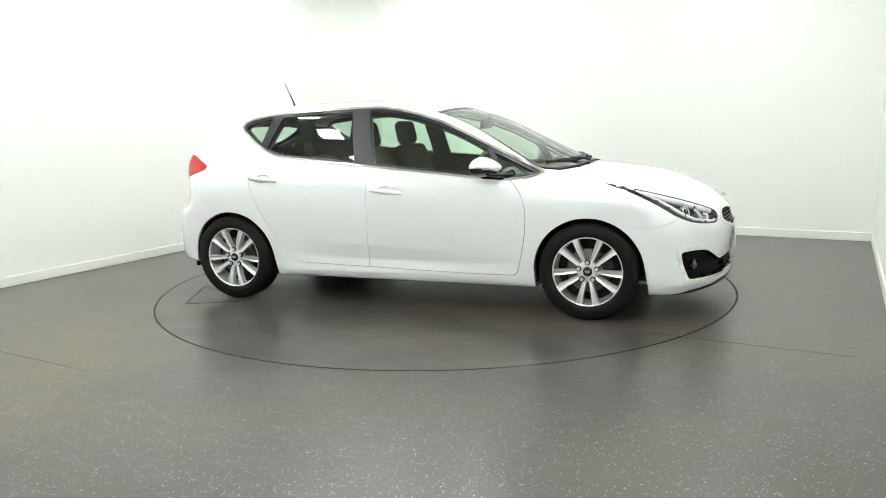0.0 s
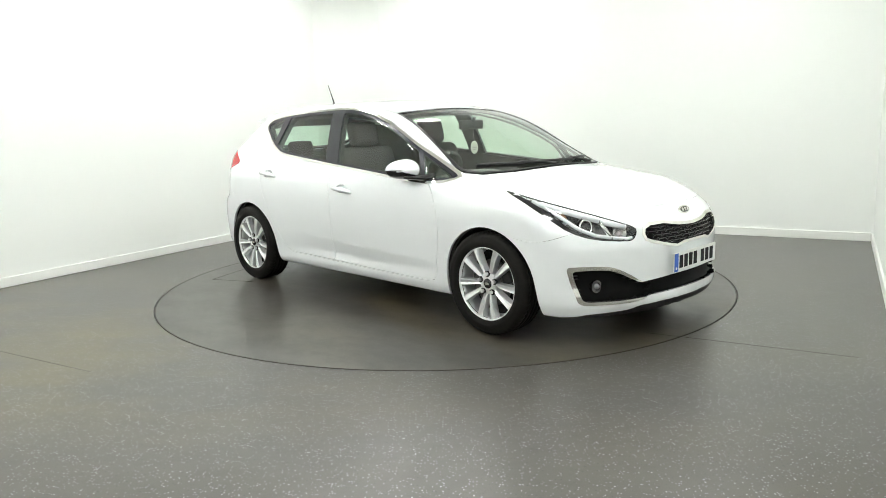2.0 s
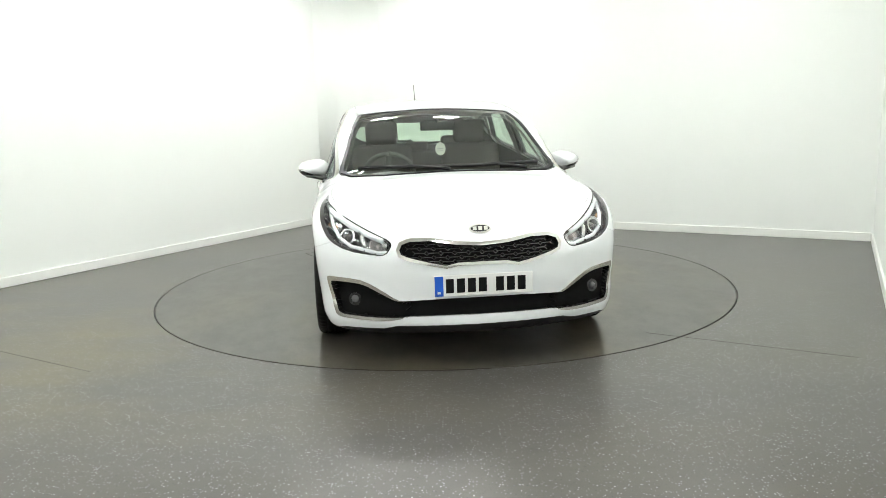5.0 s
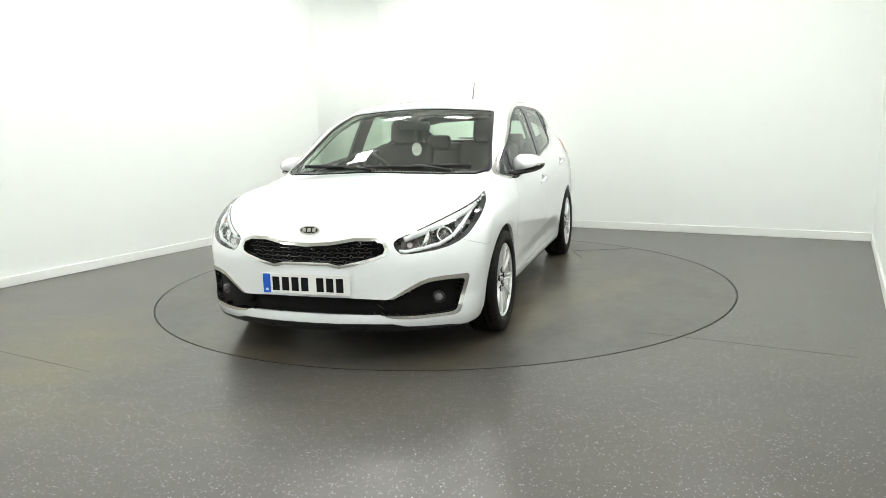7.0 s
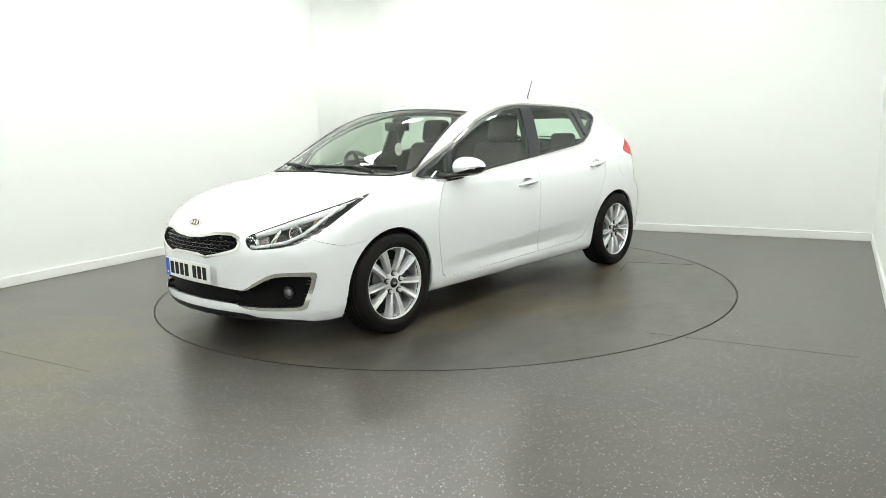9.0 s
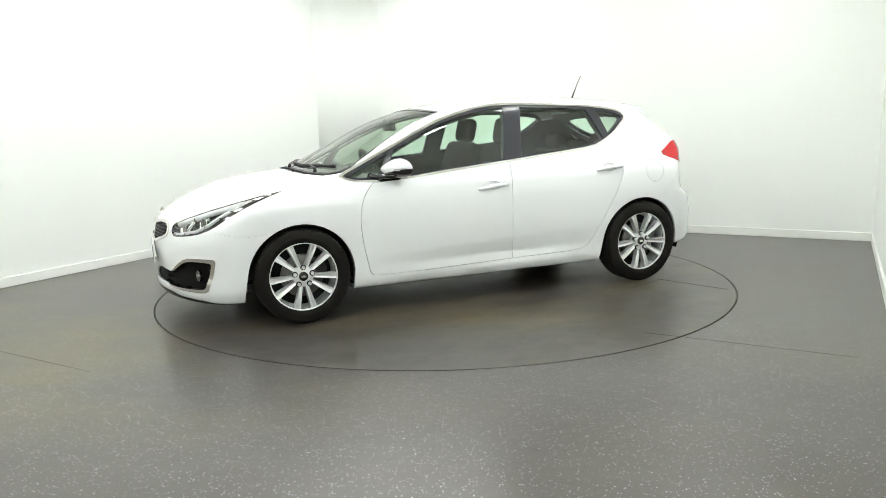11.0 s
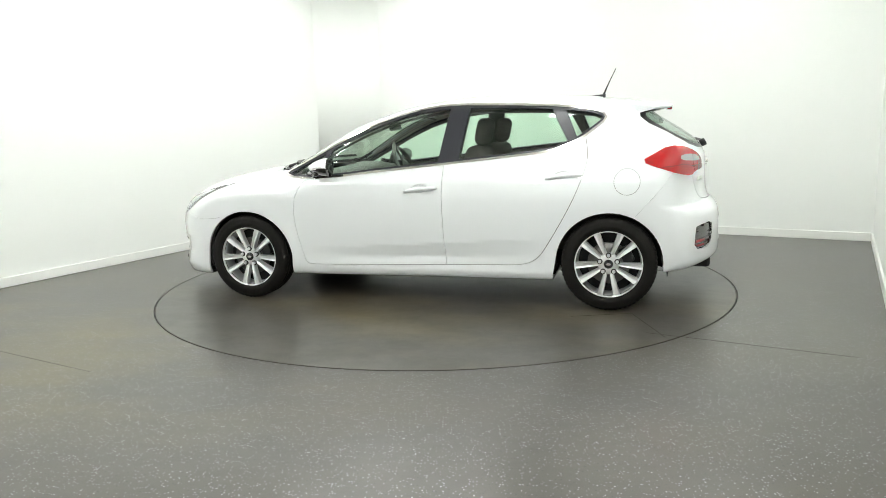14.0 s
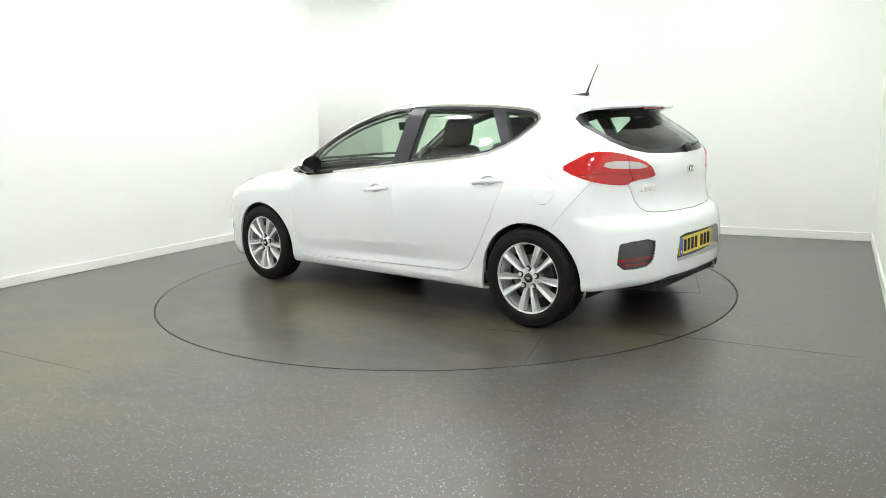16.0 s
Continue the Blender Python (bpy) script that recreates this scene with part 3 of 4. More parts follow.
# -- windscreen, cowl and tailgate glass
SHIELD = [(0.255, -0.1), (0.250, 0.30), (0.225, 0.545), (0.24, 0.572), (0.50, 0.628), (0.75, 0.676), (0.93, 0.718), (1.00, 0.716), (1.10, 0.645), (1.185, 0.45), (1.222, 0.22), (1.23, -0.1)]
COWL = [(0.90, -0.1), (0.90, 0.715), (0.965, 0.728), (1.03, 0.722), (1.12, 0.655), (1.215, 0.45), (1.262, 0.22), (1.272, -0.1)]
upper = lambda x, y, z: z > 0.88 and x > -0.1
S.cut(COWL, "top", "cowl", upper)
S.cut(SHIELD, "top", "screen_edge", upper)
S.cut(inset(SHIELD, 0.024), "top", "windscreen", upper)
S.cut([(-0.1, 1.352), (0.16, 1.354), (0.40, 1.345), (0.54, 1.322), (0.625, 1.280), (0.648, 1.235), (0.642, 1.19), (0.622, 1.140), (0.55, 1.090), (0.42, 1.062), (0.2, 1.052), (-0.1, 1.050)], 0, "back_edge", lambda x, y, z: x < -1.35)
S.cut([(-0.1, 1.325), (0.16, 1.325), (0.40, 1.315), (0.53, 1.295), (0.585, 1.260), (0.600, 1.225), (0.594, 1.19), (0.575, 1.155), (0.515, 1.115), (0.41, 1.088), (0.2, 1.080), (-0.1, 1.078)], 0, "back_window", lambda x, y, z: x < -1.35)

# -- lamps
HEAD = rounded([(-0.300, 0.874), (-0.33, 0.871), (-0.50, 0.820), (-0.70, 0.764), (-0.90, 0.702), (-0.985, 0.672), (-0.992, 0.640), (-0.965, 0.603), (-0.92, 0.598), (-0.73, 0.615), (-0.595, 0.660), (-0.505, 0.724), (-0.412, 0.793)], 1)
nose_side = lambda x, y, z: x > 1.25 and y > 0.2
S.cut(HEAD, 40, "head_edge", nose_side)
S.cut(inset(HEAD, 0.004), 40, "head_lens", nose_side)
S.cut(rounded([(-0.295, 0.876), (-0.412, 0.783), (-0.505, 0.714), (-0.595, 0.650), (-0.73, 0.595), (-0.95, 0.585), (-0.95, 0.604), (-0.745, 0.624), (-0.626, 0.663), (-0.537, 0.732), (-0.446, 0.803), (-0.362, 0.857)], 1), 40, "head_edge", nose_side, ("head_lens",))
LAMP = rounded([(0.351, 0.991), (0.43, 1.040), (0.519, 1.087), (0.666, 1.077), (0.80, 1.040), (0.893, 0.999), (0.937, 0.945), (0.925, 0.920), (0.765, 0.909), (0.716, 0.882), (0.529, 0.905), (0.416, 0.943)], 1)
tail_side = lambda x, y, z: x < -1.3 and y > 0.1
S.cut(LAMP, 140, "tail_lens", tail_side)
S.cut(rounded([(0.56, 0.992), (0.590, 1.030), (0.787, 1.022), (0.880, 0.990), (0.87, 0.979), (0.784, 0.976)], 1), 140, "tail_clear", tail_side)
S.cut(ribbon([(0.775, 0.88), (0.74, 0.97), (0.735, 1.10)], 0.005), 140, "tail_split", tail_side, ("tail_lens", "tail_clear"))
S.cut(ribbon([(0.42, 0.95), (0.60, 0.965), (0.735, 0.945), (0.93, 0.955)], 0.006), 140, "tail_dark", tail_side, ("tail_lens",))
REFL = rounded([(0.628, 0.545), (0.65, 0.562), (0.886, 0.574), (0.882, 0.50), (0.866, 0.435), (0.81, 0.400), (0.615, 0.402)], 1)
S.cut(REFL, 140, "refl_edge", tail_side)
S.cut(inset(REFL, 0.012), 140, "refl_smoke", tail_side)
S.cut([(0.55, 0.418), (0.55, 0.434), (0.95, 0.440), (0.95, 0.424)], 140, "refl_low", tail_side, ("refl_smoke",))
S.cut([(0.55, 0.444), (0.55, 0.462), (0.95, 0.474), (0.95, 0.456)], 140, "refl_red", tail_side, ("refl_smoke",))

# -- nose
GRILLE = [(-0.1, 0.661), (0.0, 0.661), (0.14, 0.669), (0.265, 0.688), (0.37, 0.686), (0.422, 0.668), (0.440, 0.630), (0.428, 0.594), (0.385, 0.577), (0.28, 0.552), (0.19, 0.535), (0.125, 0.549), (0.0, 0.551), (-0.1, 0.551)]
ahead = lambda x, y, z: x > 1.7
S.cut(GRILLE, 0, "grille_surround", ahead)
S.cut(inset(GRILLE, 0.016), 0, "grille_recess", ahead)
FOG = rounded([(-0.232, 0.440), (-0.234, 0.466), (-0.26, 0.471), (-0.40, 0.471), (-0.49, 0.462), (-0.59, 0.414), (-0.67, 0.364), (-0.72, 0.358), (-0.72, 0.272), (-0.66, 0.255), (-0.56, 0.247), (-0.36, 0.249), (-0.325, 0.251), (-0.297, 0.260), (-0.285, 0.280)], 1)
fog_side = lambda x, y, z: x > 1.6 and y > 0.3
S.cut(FOG, 30, "fog_surround", fog_side)
S.cut(rounded([(-0.262, 0.425), (-0.264, 0.442), (-0.285, 0.447), (-0.40, 0.449), (-0.49, 0.440), (-0.58, 0.398), (-0.67, 0.354), (-0.75, 0.354), (-0.75, 0.276), (-0.66, 0.271), (-0.56, 0.266), (-0.37, 0.268), (-0.34, 0.270), (-0.318, 0.278), (-0.308, 0.295)], 1), 30, "fog_recess", fog_side)
S.cut([(-0.1, 0.378), (0.20, 0.374), (0.47, 0.356), (0.47, 0.276), (0.20, 0.284), (-0.1, 0.287)], 0, "intake", ahead)
S.cut([(-0.1, 0.1), (-0.1, 0.236), (0.30, 0.232), (0.45, 0.226), (0.52, 0.206), (0.72, 0.194), (0.80, 0.172), (0.80, 0.1)], 0, "lip", ahead)
S.cut([(-0.1, 0.1), (-0.1, 0.335), (0.40, 0.325), (0.55, 0.295), (0.62, 0.1)], 0, "rear_valance", lambda x, y, z: x < -1.7)
S.cut([(-0.1, 0.408), (-0.1, 0.570), (0.24, 0.570), (0.31, 0.556), (0.34, 0.43), (0.33, 0.408)], 0, "plate_recess", lambda x, y, z: x < -1.7)

S.mend()
SKIN_V = np.array(S.v)
SKIN_N = skin_normal(np.where(np.abs(SKIN_V[:, 1:2]) < 1e-6, SKIN_V * (1, 0, 1), SKIN_V))
SKIN_N[SKIN_V[:, 1] < 1e-5, 1] = 0


def panel(name, tags, material, sides="both", off=0.0, flange=0.018, parent=None, label="", edge_material=None):
    """A piece of the skin as a mesh of its own, off metres inside it, with turned-in edges flange deep. sides: left, right or both."""
    tags = (tags,) if isinstance(tags, str) else tags
    faces = [f for f, t in zip(S.f, S.tag) if t in tags]
    verts, normals, polys, mats = [], [], [], []
    index = {}
    for sign in {"left": (1,), "right": (-1,), "both": (1, -1)}[sides]:
        for f in faces:
            loop = []
            for j in f:
                centre = sides == "both" and SKIN_V[j][1] < 1e-5
                key = (j, 0 if centre else sign)
                if key not in index:
                    index[key] = len(verts)
                    flip = np.array((1, sign, 1))
                    n = SKIN_N[j] * flip
                    verts.append(SKIN_V[j] * flip - n * off)
                    normals.append(n)
                loop.append(index[key])
            if sign < 0:
                loop = loop[::-1]
            if len(set(loop)) == len(loop):
                polys.append(loop)
                mats.append(0)
    if flange:
        count = {}
        for loop in polys:
            for a, b in zip(loop, loop[1:] + loop[:1]):
                count[(a, b)] = count.get((a, b), 0) + 1
        for a, b in [e for e in count if (e[1], e[0]) not in count]:
            if abs(verts[a][1]) < 1e-5 and abs(verts[b][1]) < 1e-5:
                continue
            va, vb = verts[a], verts[b]
            da, db = va - normals[a] * flange, vb - normals[b] * flange
            n = np.cross(va - vb, da - vb) * (1 if flange > 0 else -1)
            ln = np.linalg.norm(n)
            if ln < 1e-10:
                continue
            k = len(verts)
            verts += [va, vb, db, da]
            normals += [n / ln * (1 if flange > 0 else -1)] * 4
            polys.append([k + 1, k, k + 3, k + 2])
            mats.append(1 if edge_material else 0)
    me = bpy.data.meshes.new(name)
    me.from_pydata([tuple(v) for v in verts], [], polys)
    me.materials.append(material)
    if edge_material:
        me.materials.append(edge_material)
        me.polygons.foreach_set("material_index", mats)
    me.shade_smooth()
    me.normals_split_custom_set_from_vertices([tuple(n) for n in normals])
    ob = new(name, me)
    ob.parent = parent or CAR
    return tagged(ob, label)


def at_skin(view, s, z, depth=0.0, front=True):
    """The point and normal of the left skin at (s, z) of a side projection, depth metres inside."""
    a = radians(view)
    out = np.array((math.cos(a), math.sin(a), 0))
    along = np.array((-math.sin(a), math.cos(a), 0))
    base = along * s + np.array((0, 0, z))
    d = np.arange(3.2, -1.0, -0.004)
    p = base + d[:, None] * out
    i = np.argmax(skin_value(p[:, 0], p[:, 1], p[:, 2]) < 0)
    q = p[i:i + 1]
    n = skin_normal(q)[0]
    return Vector(q[0] - n * depth), Vector(n)


CAR = thing("car", "white five-door hatchback car with silver alloy wheels", "car")
panel("roof", ("roof",), PAINT, label="glossy white roof panel")
panel("hood", "hood", PAINT)
panel("front_bumper", "front_bumper", PAINT)
panel("rear_bumper", ("rear_bumper",), PAINT)
TAILGATE = panel("tailgate", "tailgate", PAINT)
panel("windscreen", "windscreen", SCREEN, off=0.004, flange=0, label="green-tinted windscreen glass").visible_shadow = False
panel("windscreen_seal", "screen_edge", BLACK, off=0.002, flange=0.008, label="black windscreen border")
panel("cowl", "cowl", BLACK, off=0.012, flange=-0.012, label="black plastic cowl under the windscreen")
panel("rear_glass", "back_window", GLASS, off=0.004, flange=0, label="green-tinted rear glass").visible_shadow = False
panel("rear_glass_seal", "back_edge", BLACK, off=0.002, flange=0.01, label="black rear glass border")
panel("grille_surround", "grille_surround", CHROME, off=-0.007, flange=0.03, label="chrome grille surround")
panel("grille_backing", "grille_recess", INTAKE, off=0.035, flange=-0.035, label="black grille backing")
panel("lower_intake", ("intake", "fog_recess"), INTAKE, off=0.032, flange=-0.032, label="black lower air intake")
panel("front_lip", "lip", BLACK, label="black lower front lip")
panel("rear_valance", "rear_valance", BLACK, label="black lower rear valance")
panel("plate_recess", "plate_recess", PAINT, off=0.06, flange=-0.06)
for s in ("left", "right"):
    panel("front_wing", "front_wing", PAINT, s)
    door = panel("front_door", "front_door", PAINT, s)
    rear_door = panel("rear_door", "rear_door", PAINT, s)
    panel("handle_cup", "front_cup", PAINT, s, 0.014, -0.014, door)
    panel("handle_cup", "rear_cup", PAINT, s, 0.014, -0.014, rear_door)
    panel("sill", "sill", PAINT, s)
    panel("quarter_panel", ("quarter_panel", "cap_ring", "fuel_flap") if s == "right" else "quarter_panel", PAINT, s)
    if s == "left":
        panel("fuel_flap", "fuel_flap", PAINT, s, label="round white fuel filler flap")
    panel("window_surround", "window_frame", CHROME, s, off=-0.003, flange=0.014, label="thin chrome window surround")
    panel("pillar_trim", ("pillar_trim", "pane_field"), PILLAR, s, off=0.003, flange=0.02, label="blue-black pillar film and window rubber")
    for tag, p in (("front_quarter_window", door), ("front_window", door), ("rear_window", rear_door)):
        panel(tag, tag, GLASS, s, 0.007, 0, p, "green-tinted side glass").visible_shadow = False
    panel("rear_quarter_window", "rear_quarter_window", GLASS, s, 0.007, 0, None, "green-tinted side glass").visible_shadow = False
    lamp = panel("headlight", "head_lens", LAMP_BASE, s, 0.075, -0.075, None, "headlight with chrome projector under a clear lens")
    panel("lens", "head_lens", CLEAR, s, 0.001, 0, lamp, "clear lens").visible_shadow = False
    panel("bezel", "head_edge", GLOSS_BLACK, s, 0.001, 0.02, lamp, "black lens edge")
    tail = panel("tail_light", "tail_lens", RED, s, -0.004, 0.02, None, "red tail light with a pale reversing lens")
    panel("clear_lens", "tail_clear", OPAL, s, -0.003, 0.01, tail, "pale reversing light lens")
    panel("divider", ("tail_split", "tail_dark"), DARK_RED, s, 0.002, 0.01, tail, "dark red dividing line")
    refl = panel("rear_reflector", ("refl_smoke", "refl_edge"), SMOKE, s, 0.012, -0.012, None, "smoked rear reflector unit with red bars")
    panel("reflector_bar", "refl_red", DARK_RED, s, 0.006, 0.01, refl, "red reflector bar")
    panel("reflector_bar", "refl_low", DARK_RED, s, 0.006, 0.01, refl, "red reflector bar")
    panel("fog_lamp_surround", "fog_surround", CHROME, s, -0.004, 0.03, None, "satin chrome fog lamp surround")
WINDOWS = ("windscreen", "back_window", "front_window", "rear_window", "front_quarter_window", "rear_quarter_window", "hole", "head_lens")
solid = tuple(sorted({t for t in S.tag if t not in WINDOWS}))
low_tags = tuple(t for t in solid if t not in ("roof",))
panel("inner_trim", low_tags, LINER, off=0.055, flange=0, label="charcoal inner trim")
panel("headlining", ("roof",), HEADLINER, off=0.03, flange=0, label="grey fabric headlining")


# ---- the car: wheels ----
def lathe(bm, profile, n=72, axis="y", pattern=None):
    """Turns (radius, height) pairs round the y axis. pattern(i, k): added to the radius of ring point i, profile point k."""
    rings = []
    for i in range(n):
        a = 2 * math.pi * i / n
        ring = []
        for k, (r, h) in enumerate(profile):
            q = r + (pattern(i, k) if pattern else 0)
            ring.append(bm.verts.new((q * math.cos(a), h, q * math.sin(a))))
        rings.append(ring)
    for i in range(n):
        p, q = rings[i], rings[(i + 1) % n]
        for k in range(len(profile) - 1):
            bm.faces.new((p[k], p[k + 1], q[k + 1], q[k]))
    return bm


def tube(bm, path, radius, n=8, flat=1.0):
    """A round bar along points; radius a number or one per point."""
    rings = []
    pts = [Vector(q) for q in path]
    for i, q in enumerate(pts):
        u = (pts[min(i + 1, len(pts) - 1)] - pts[max(i - 1, 0)]).normalized()
        w = u.cross(Vector((0, 0, 1)))
        if w.length < 0.1:
            w = u.cross(Vector((1, 0, 0)))
        w.normalize()
        o = w.cross(u).normalized()
        r = radius[i] if isinstance(radius, (list, tuple)) else radius
        rings.append([bm.verts.new(q + (w * math.cos(a) + o * math.sin(a) * flat) * r) for a in (2 * math.pi * k / n for k in range(n))])
    for p, q in zip(rings, rings[1:]):
        for k in range(n):
            bm.faces.new((p[k], p[(k + 1) % n], q[(k + 1) % n], q[k]))
    bm.faces.new(rings[0][::-1])
    bm.faces.new(rings[-1])
    return bm


def ball(bm, centre, radii, m=None, u=24, v=16):
    t = Matrix.Translation(centre) @ Matrix.Diagonal((*radii, 1))
    return bmesh.ops.create_uvsphere(bm, u_segments=u, v_segments=v, radius=1, matrix=(m @ t) if m else t)["verts"]


def disc(bm, centre, normal, radius, depth, n=28, flat=1.0):
    """A short round plug at centre that faces along normal; flat squeezes its height."""
    turn = Vector(normal).to_track_quat("Z", "Y").to_matrix().to_4x4()
    bmesh.ops.create_cone(bm, cap_ends=True, segments=n, radius1=radius, radius2=radius, depth=depth,
                          matrix=Matrix.Translation(centre) @ turn @ Matrix.Diagonal((1, flat, 1, 1)))
    return bm


def oriented(bm):
    bmesh.ops.recalc_face_normals(bm, faces=bm.faces)
    return bm


def make_wheel():
    """A wheel about the origin, its outer face towards +y."""
    bm = bmesh.new()
    lathe(bm, [(0.213, 0.066), (0.216, 0.086), (0.220, 0.090), (0.2265, 0.088), (0.2265, 0.078), (0.217, 0.068), (0.211, 0.05), (0.204, -0.02), (0.206, -0.08)], 80)
    wheel = part("wheel", oriented(bm), ALLOY, CAR, "silver ten-spoke alloy wheel", True)
    bm = bmesh.new()
    prof = [(0.212, 0.070), (0.224, 0.090), (0.236, 0.0985), (0.250, 0.1015), (0.262, 0.1025), (0.264, 0.1015), (0.280, 0.1015), (0.296, 0.096), (0.306, 0.088), (0.313, 0.078), (0.3155, 0.066),
            (0.316, 0.055), (0.309, 0.053), (0.309, 0.046), (0.316, 0.044), (0.3165, 0.020), (0.309, 0.018), (0.309, 0.010), (0.3165, 0.008)]
    prof = prof + [(r, -h) for r, h in prof[::-1]]
    m = len(prof)
    lathe(bm, prof, 180, pattern=lambda i, k: -0.005 if i % 3 == 0 and (8 <= k <= 11 or m - 12 <= k <= m - 9) else 0.0)
    part("tyre", oriented(bm), TYRE, wheel, "black rubber tyre with worn tread", True)
    for k in range(5):
        for s in (-1, 1):
            bm = bmesh.new()
            rows = []
            for r, half, y, w in ((0.036, 17.5, 0.062, 0.024), (0.070, 16.5, 0.071, 0.024), (0.105, 15.4, 0.079, 0.0275), (0.150, 14.9, 0.085, 0.0335), (0.190, 14.7, 0.087, 0.0385), (0.2175, 14.8, 0.086, 0.044)):
                a = radians(54 + 72 * k + s * half)
                d, t = Vector((math.cos(a), 0, math.sin(a))), Vector((-math.sin(a), 0, math.cos(a)))
                c = d * r + Vector((0, y, 0))
                lean = 0.004 * s
                rows.append([bm.verts.new(c + t * (w * f) + Vector((0, dy + lean * f, 0))) for f, dy in ((-0.58, -0.040), (-0.5, -0.005), (-0.44, 0.0), (-0.12 * s, -0.006), (0.44, 0.0), (0.5, -0.005), (0.58, -0.040))])
            for p, q in zip(rows, rows[1:]):
                for j in range(6):
                    bm.faces.new((p[j], p[j + 1], q[j + 1], q[j]))
                bm.faces.new((p[6], p[0], q[0], q[6]))
            bm.faces.new(rows[0])
            bm.faces.new(rows[-1][::-1])
            part("spoke", oriented(bm), ALLOY, wheel)
    bm = bmesh.new()
    lathe(bm, [(0.0001, 0.071), (0.034, 0.072), (0.062, 0.069), (0.070, 0.060), (0.072, 0.03)], 60)
    part("hub", oriented(bm), ALLOY, wheel, "", True)
    bm = bmesh.new()
    lathe(bm, [(0.0001, 0.0795), (0.022, 0.0790), (0.029, 0.0765), (0.031, 0.070)], 40)
    part("centre_cap", oriented(bm), GLOSS_BLACK, wheel, "gloss black centre cap", True)
    bm = bmesh.new()
    disc(bm, (0, 0.0797, 0), (0, 1, 0), 0.017, 0.002, 24, 0.5)
    part("cap_emblem", bm, CHROME, wheel, "plain silver oval emblem")
    for k in range(5):
        a = radians(90 + 72 * k)
        bm = bmesh.new()
        # black disc laid on the hub for the shade in the nut hole
        disc(bm, (0.060 * math.cos(a), 0.072, 0.060 * math.sin(a)), (0, 1, 0), 0.0185, 0.010, 20)
        part("nut_shade", bm, BLACK, wheel, "black disc for the shade round the nut")
        bm = bmesh.new()
        disc(bm, (0.060 * math.cos(a), 0.078, 0.060 * math.sin(a)), (0, 1, 0), 0.0125, 0.024, 6)
        part("wheel_nut", bm, ALLOY, wheel, "steel wheel nut")
    bm = bmesh.new()
    lathe(bm, [(0.06, 0.032), (0.139, 0.032), (0.141, 0.026), (0.141, 0.012), (0.06, 0.012)], 60)
    part("brake_disc", oriented(bm), IRON, wheel, "grey steel brake disc", True)
    bm = bmesh.new()
    box(bm, (-0.165, -0.005, -0.05), (-0.09, 0.045, 0.06), pose(0, 0, 0, 0, 25, 0), 0.01)
    part("brake_caliper", bm, BLACK, wheel, "dark brake caliper")
    bm = bmesh.new()
    lathe(bm, [(0.0001, -0.03), (0.204, -0.03)], 40)
    part("backing_plate", oriented(bm), GAP, wheel, "dark backing plate")
    return wheel


def place_wheels():
    first = make_wheel()
    spots = [(x, y) for x in (1.330, -1.330) for y in (0.793, -0.793)]
    for i, (x, y) in enumerate(spots):
        m = pose(x, y, 0.3165, 0, 0, 0 if y > 0 else 180)
        if i == 0:
            first.matrix_basis = m
        else:
            copy_thing(first, m).parent = CAR
        # wheel house behind the arch
        bm = bmesh.new()
        s = 1 if y > 0 else -1
        rows = []
        for a in np.linspace(-0.25, math.pi + 0.25, 30):
            c, n = math.cos(a), math.sin(a)
            rows.append([bm.verts.new((x + 0.388 * c, s * 0.832, 0.318 + 0.366 * n)), bm.verts.new((x + 0.388 * c, s * 0.50, 0.318 + 0.366 * n)), bm.verts.new((x, s * 0.50, 0.318))])
        for p, q in zip(rows, rows[1:]):
            bm.faces.new((p[0], p[1], q[1], q[0]))
            bm.faces.new((p[1], p[2], q[1]))
        part("wheel_arch_liner", bm, GAP, CAR, "black wheel arch liner")


place_wheels()


# ---- the car: fittings outside ----
def both_sides(name, build, material, parent=None, label="", smooth=False):
    """Builds a fitting for the left side and its mirror image. Returns the two."""
    made = []
    for s in (1, -1):
        bm = bmesh.new()
        build(bm)
        if s < 0:
            bmesh.ops.scale(bm, vec=(1, -1, 1), verts=bm.verts)
        oriented(bm)
        made.append(part(name, bm, material, parent[0 if s > 0 else 1] if parent else CAR, label, smooth))
    return made


def mirror_shell(bm, low):
    """The door mirror's cap (low False) or its dark lower shell."""
    n, m = 30, 18
    rows = []
    for i in range(m + 1):
        t = i / m
        row = []
        for k in range(n):
            a = 2 * math.pi * k / n
            r = math.sin(math.pi * (0.02 + 0.5 * t)) ** 0.75
            y = 0.905 + 0.108 * math.copysign(abs(math.cos(a)) ** 0.85, math.cos(a)) * r
            z = 0.984 + (0.064 - 0.012 * (y - 0.905) / 0.1) * math.copysign(abs(math.sin(a)) ** 0.85, math.sin(a)) * r
            x = 0.785 - 0.150 * t - 0.30 * max(0, y - 0.905)
            row.append((x, y, z))
        rows.append(row)
    vs = [[bm.verts.new(q) for q in row] for row in rows]
    for i in range(m):
        for k in range(n):
            f = (vs[i][k], vs[i][(k + 1) % n], vs[i + 1][(k + 1) % n], vs[i + 1][k])
            zc = sum(v.co.z for v in f) / 4
            yc = sum(v.co.y for v in f) / 4
            if (zc < 0.956 + 0.26 * (yc - 0.905)) == low:
                bm.faces.new(f)
    if low:
        bm.faces.new(vs[-1][::-1])
    else:
        bm.faces.new(vs[0])
    for v in [v for v in bm.verts if not v.link_faces]:
        bm.verts.remove(v)


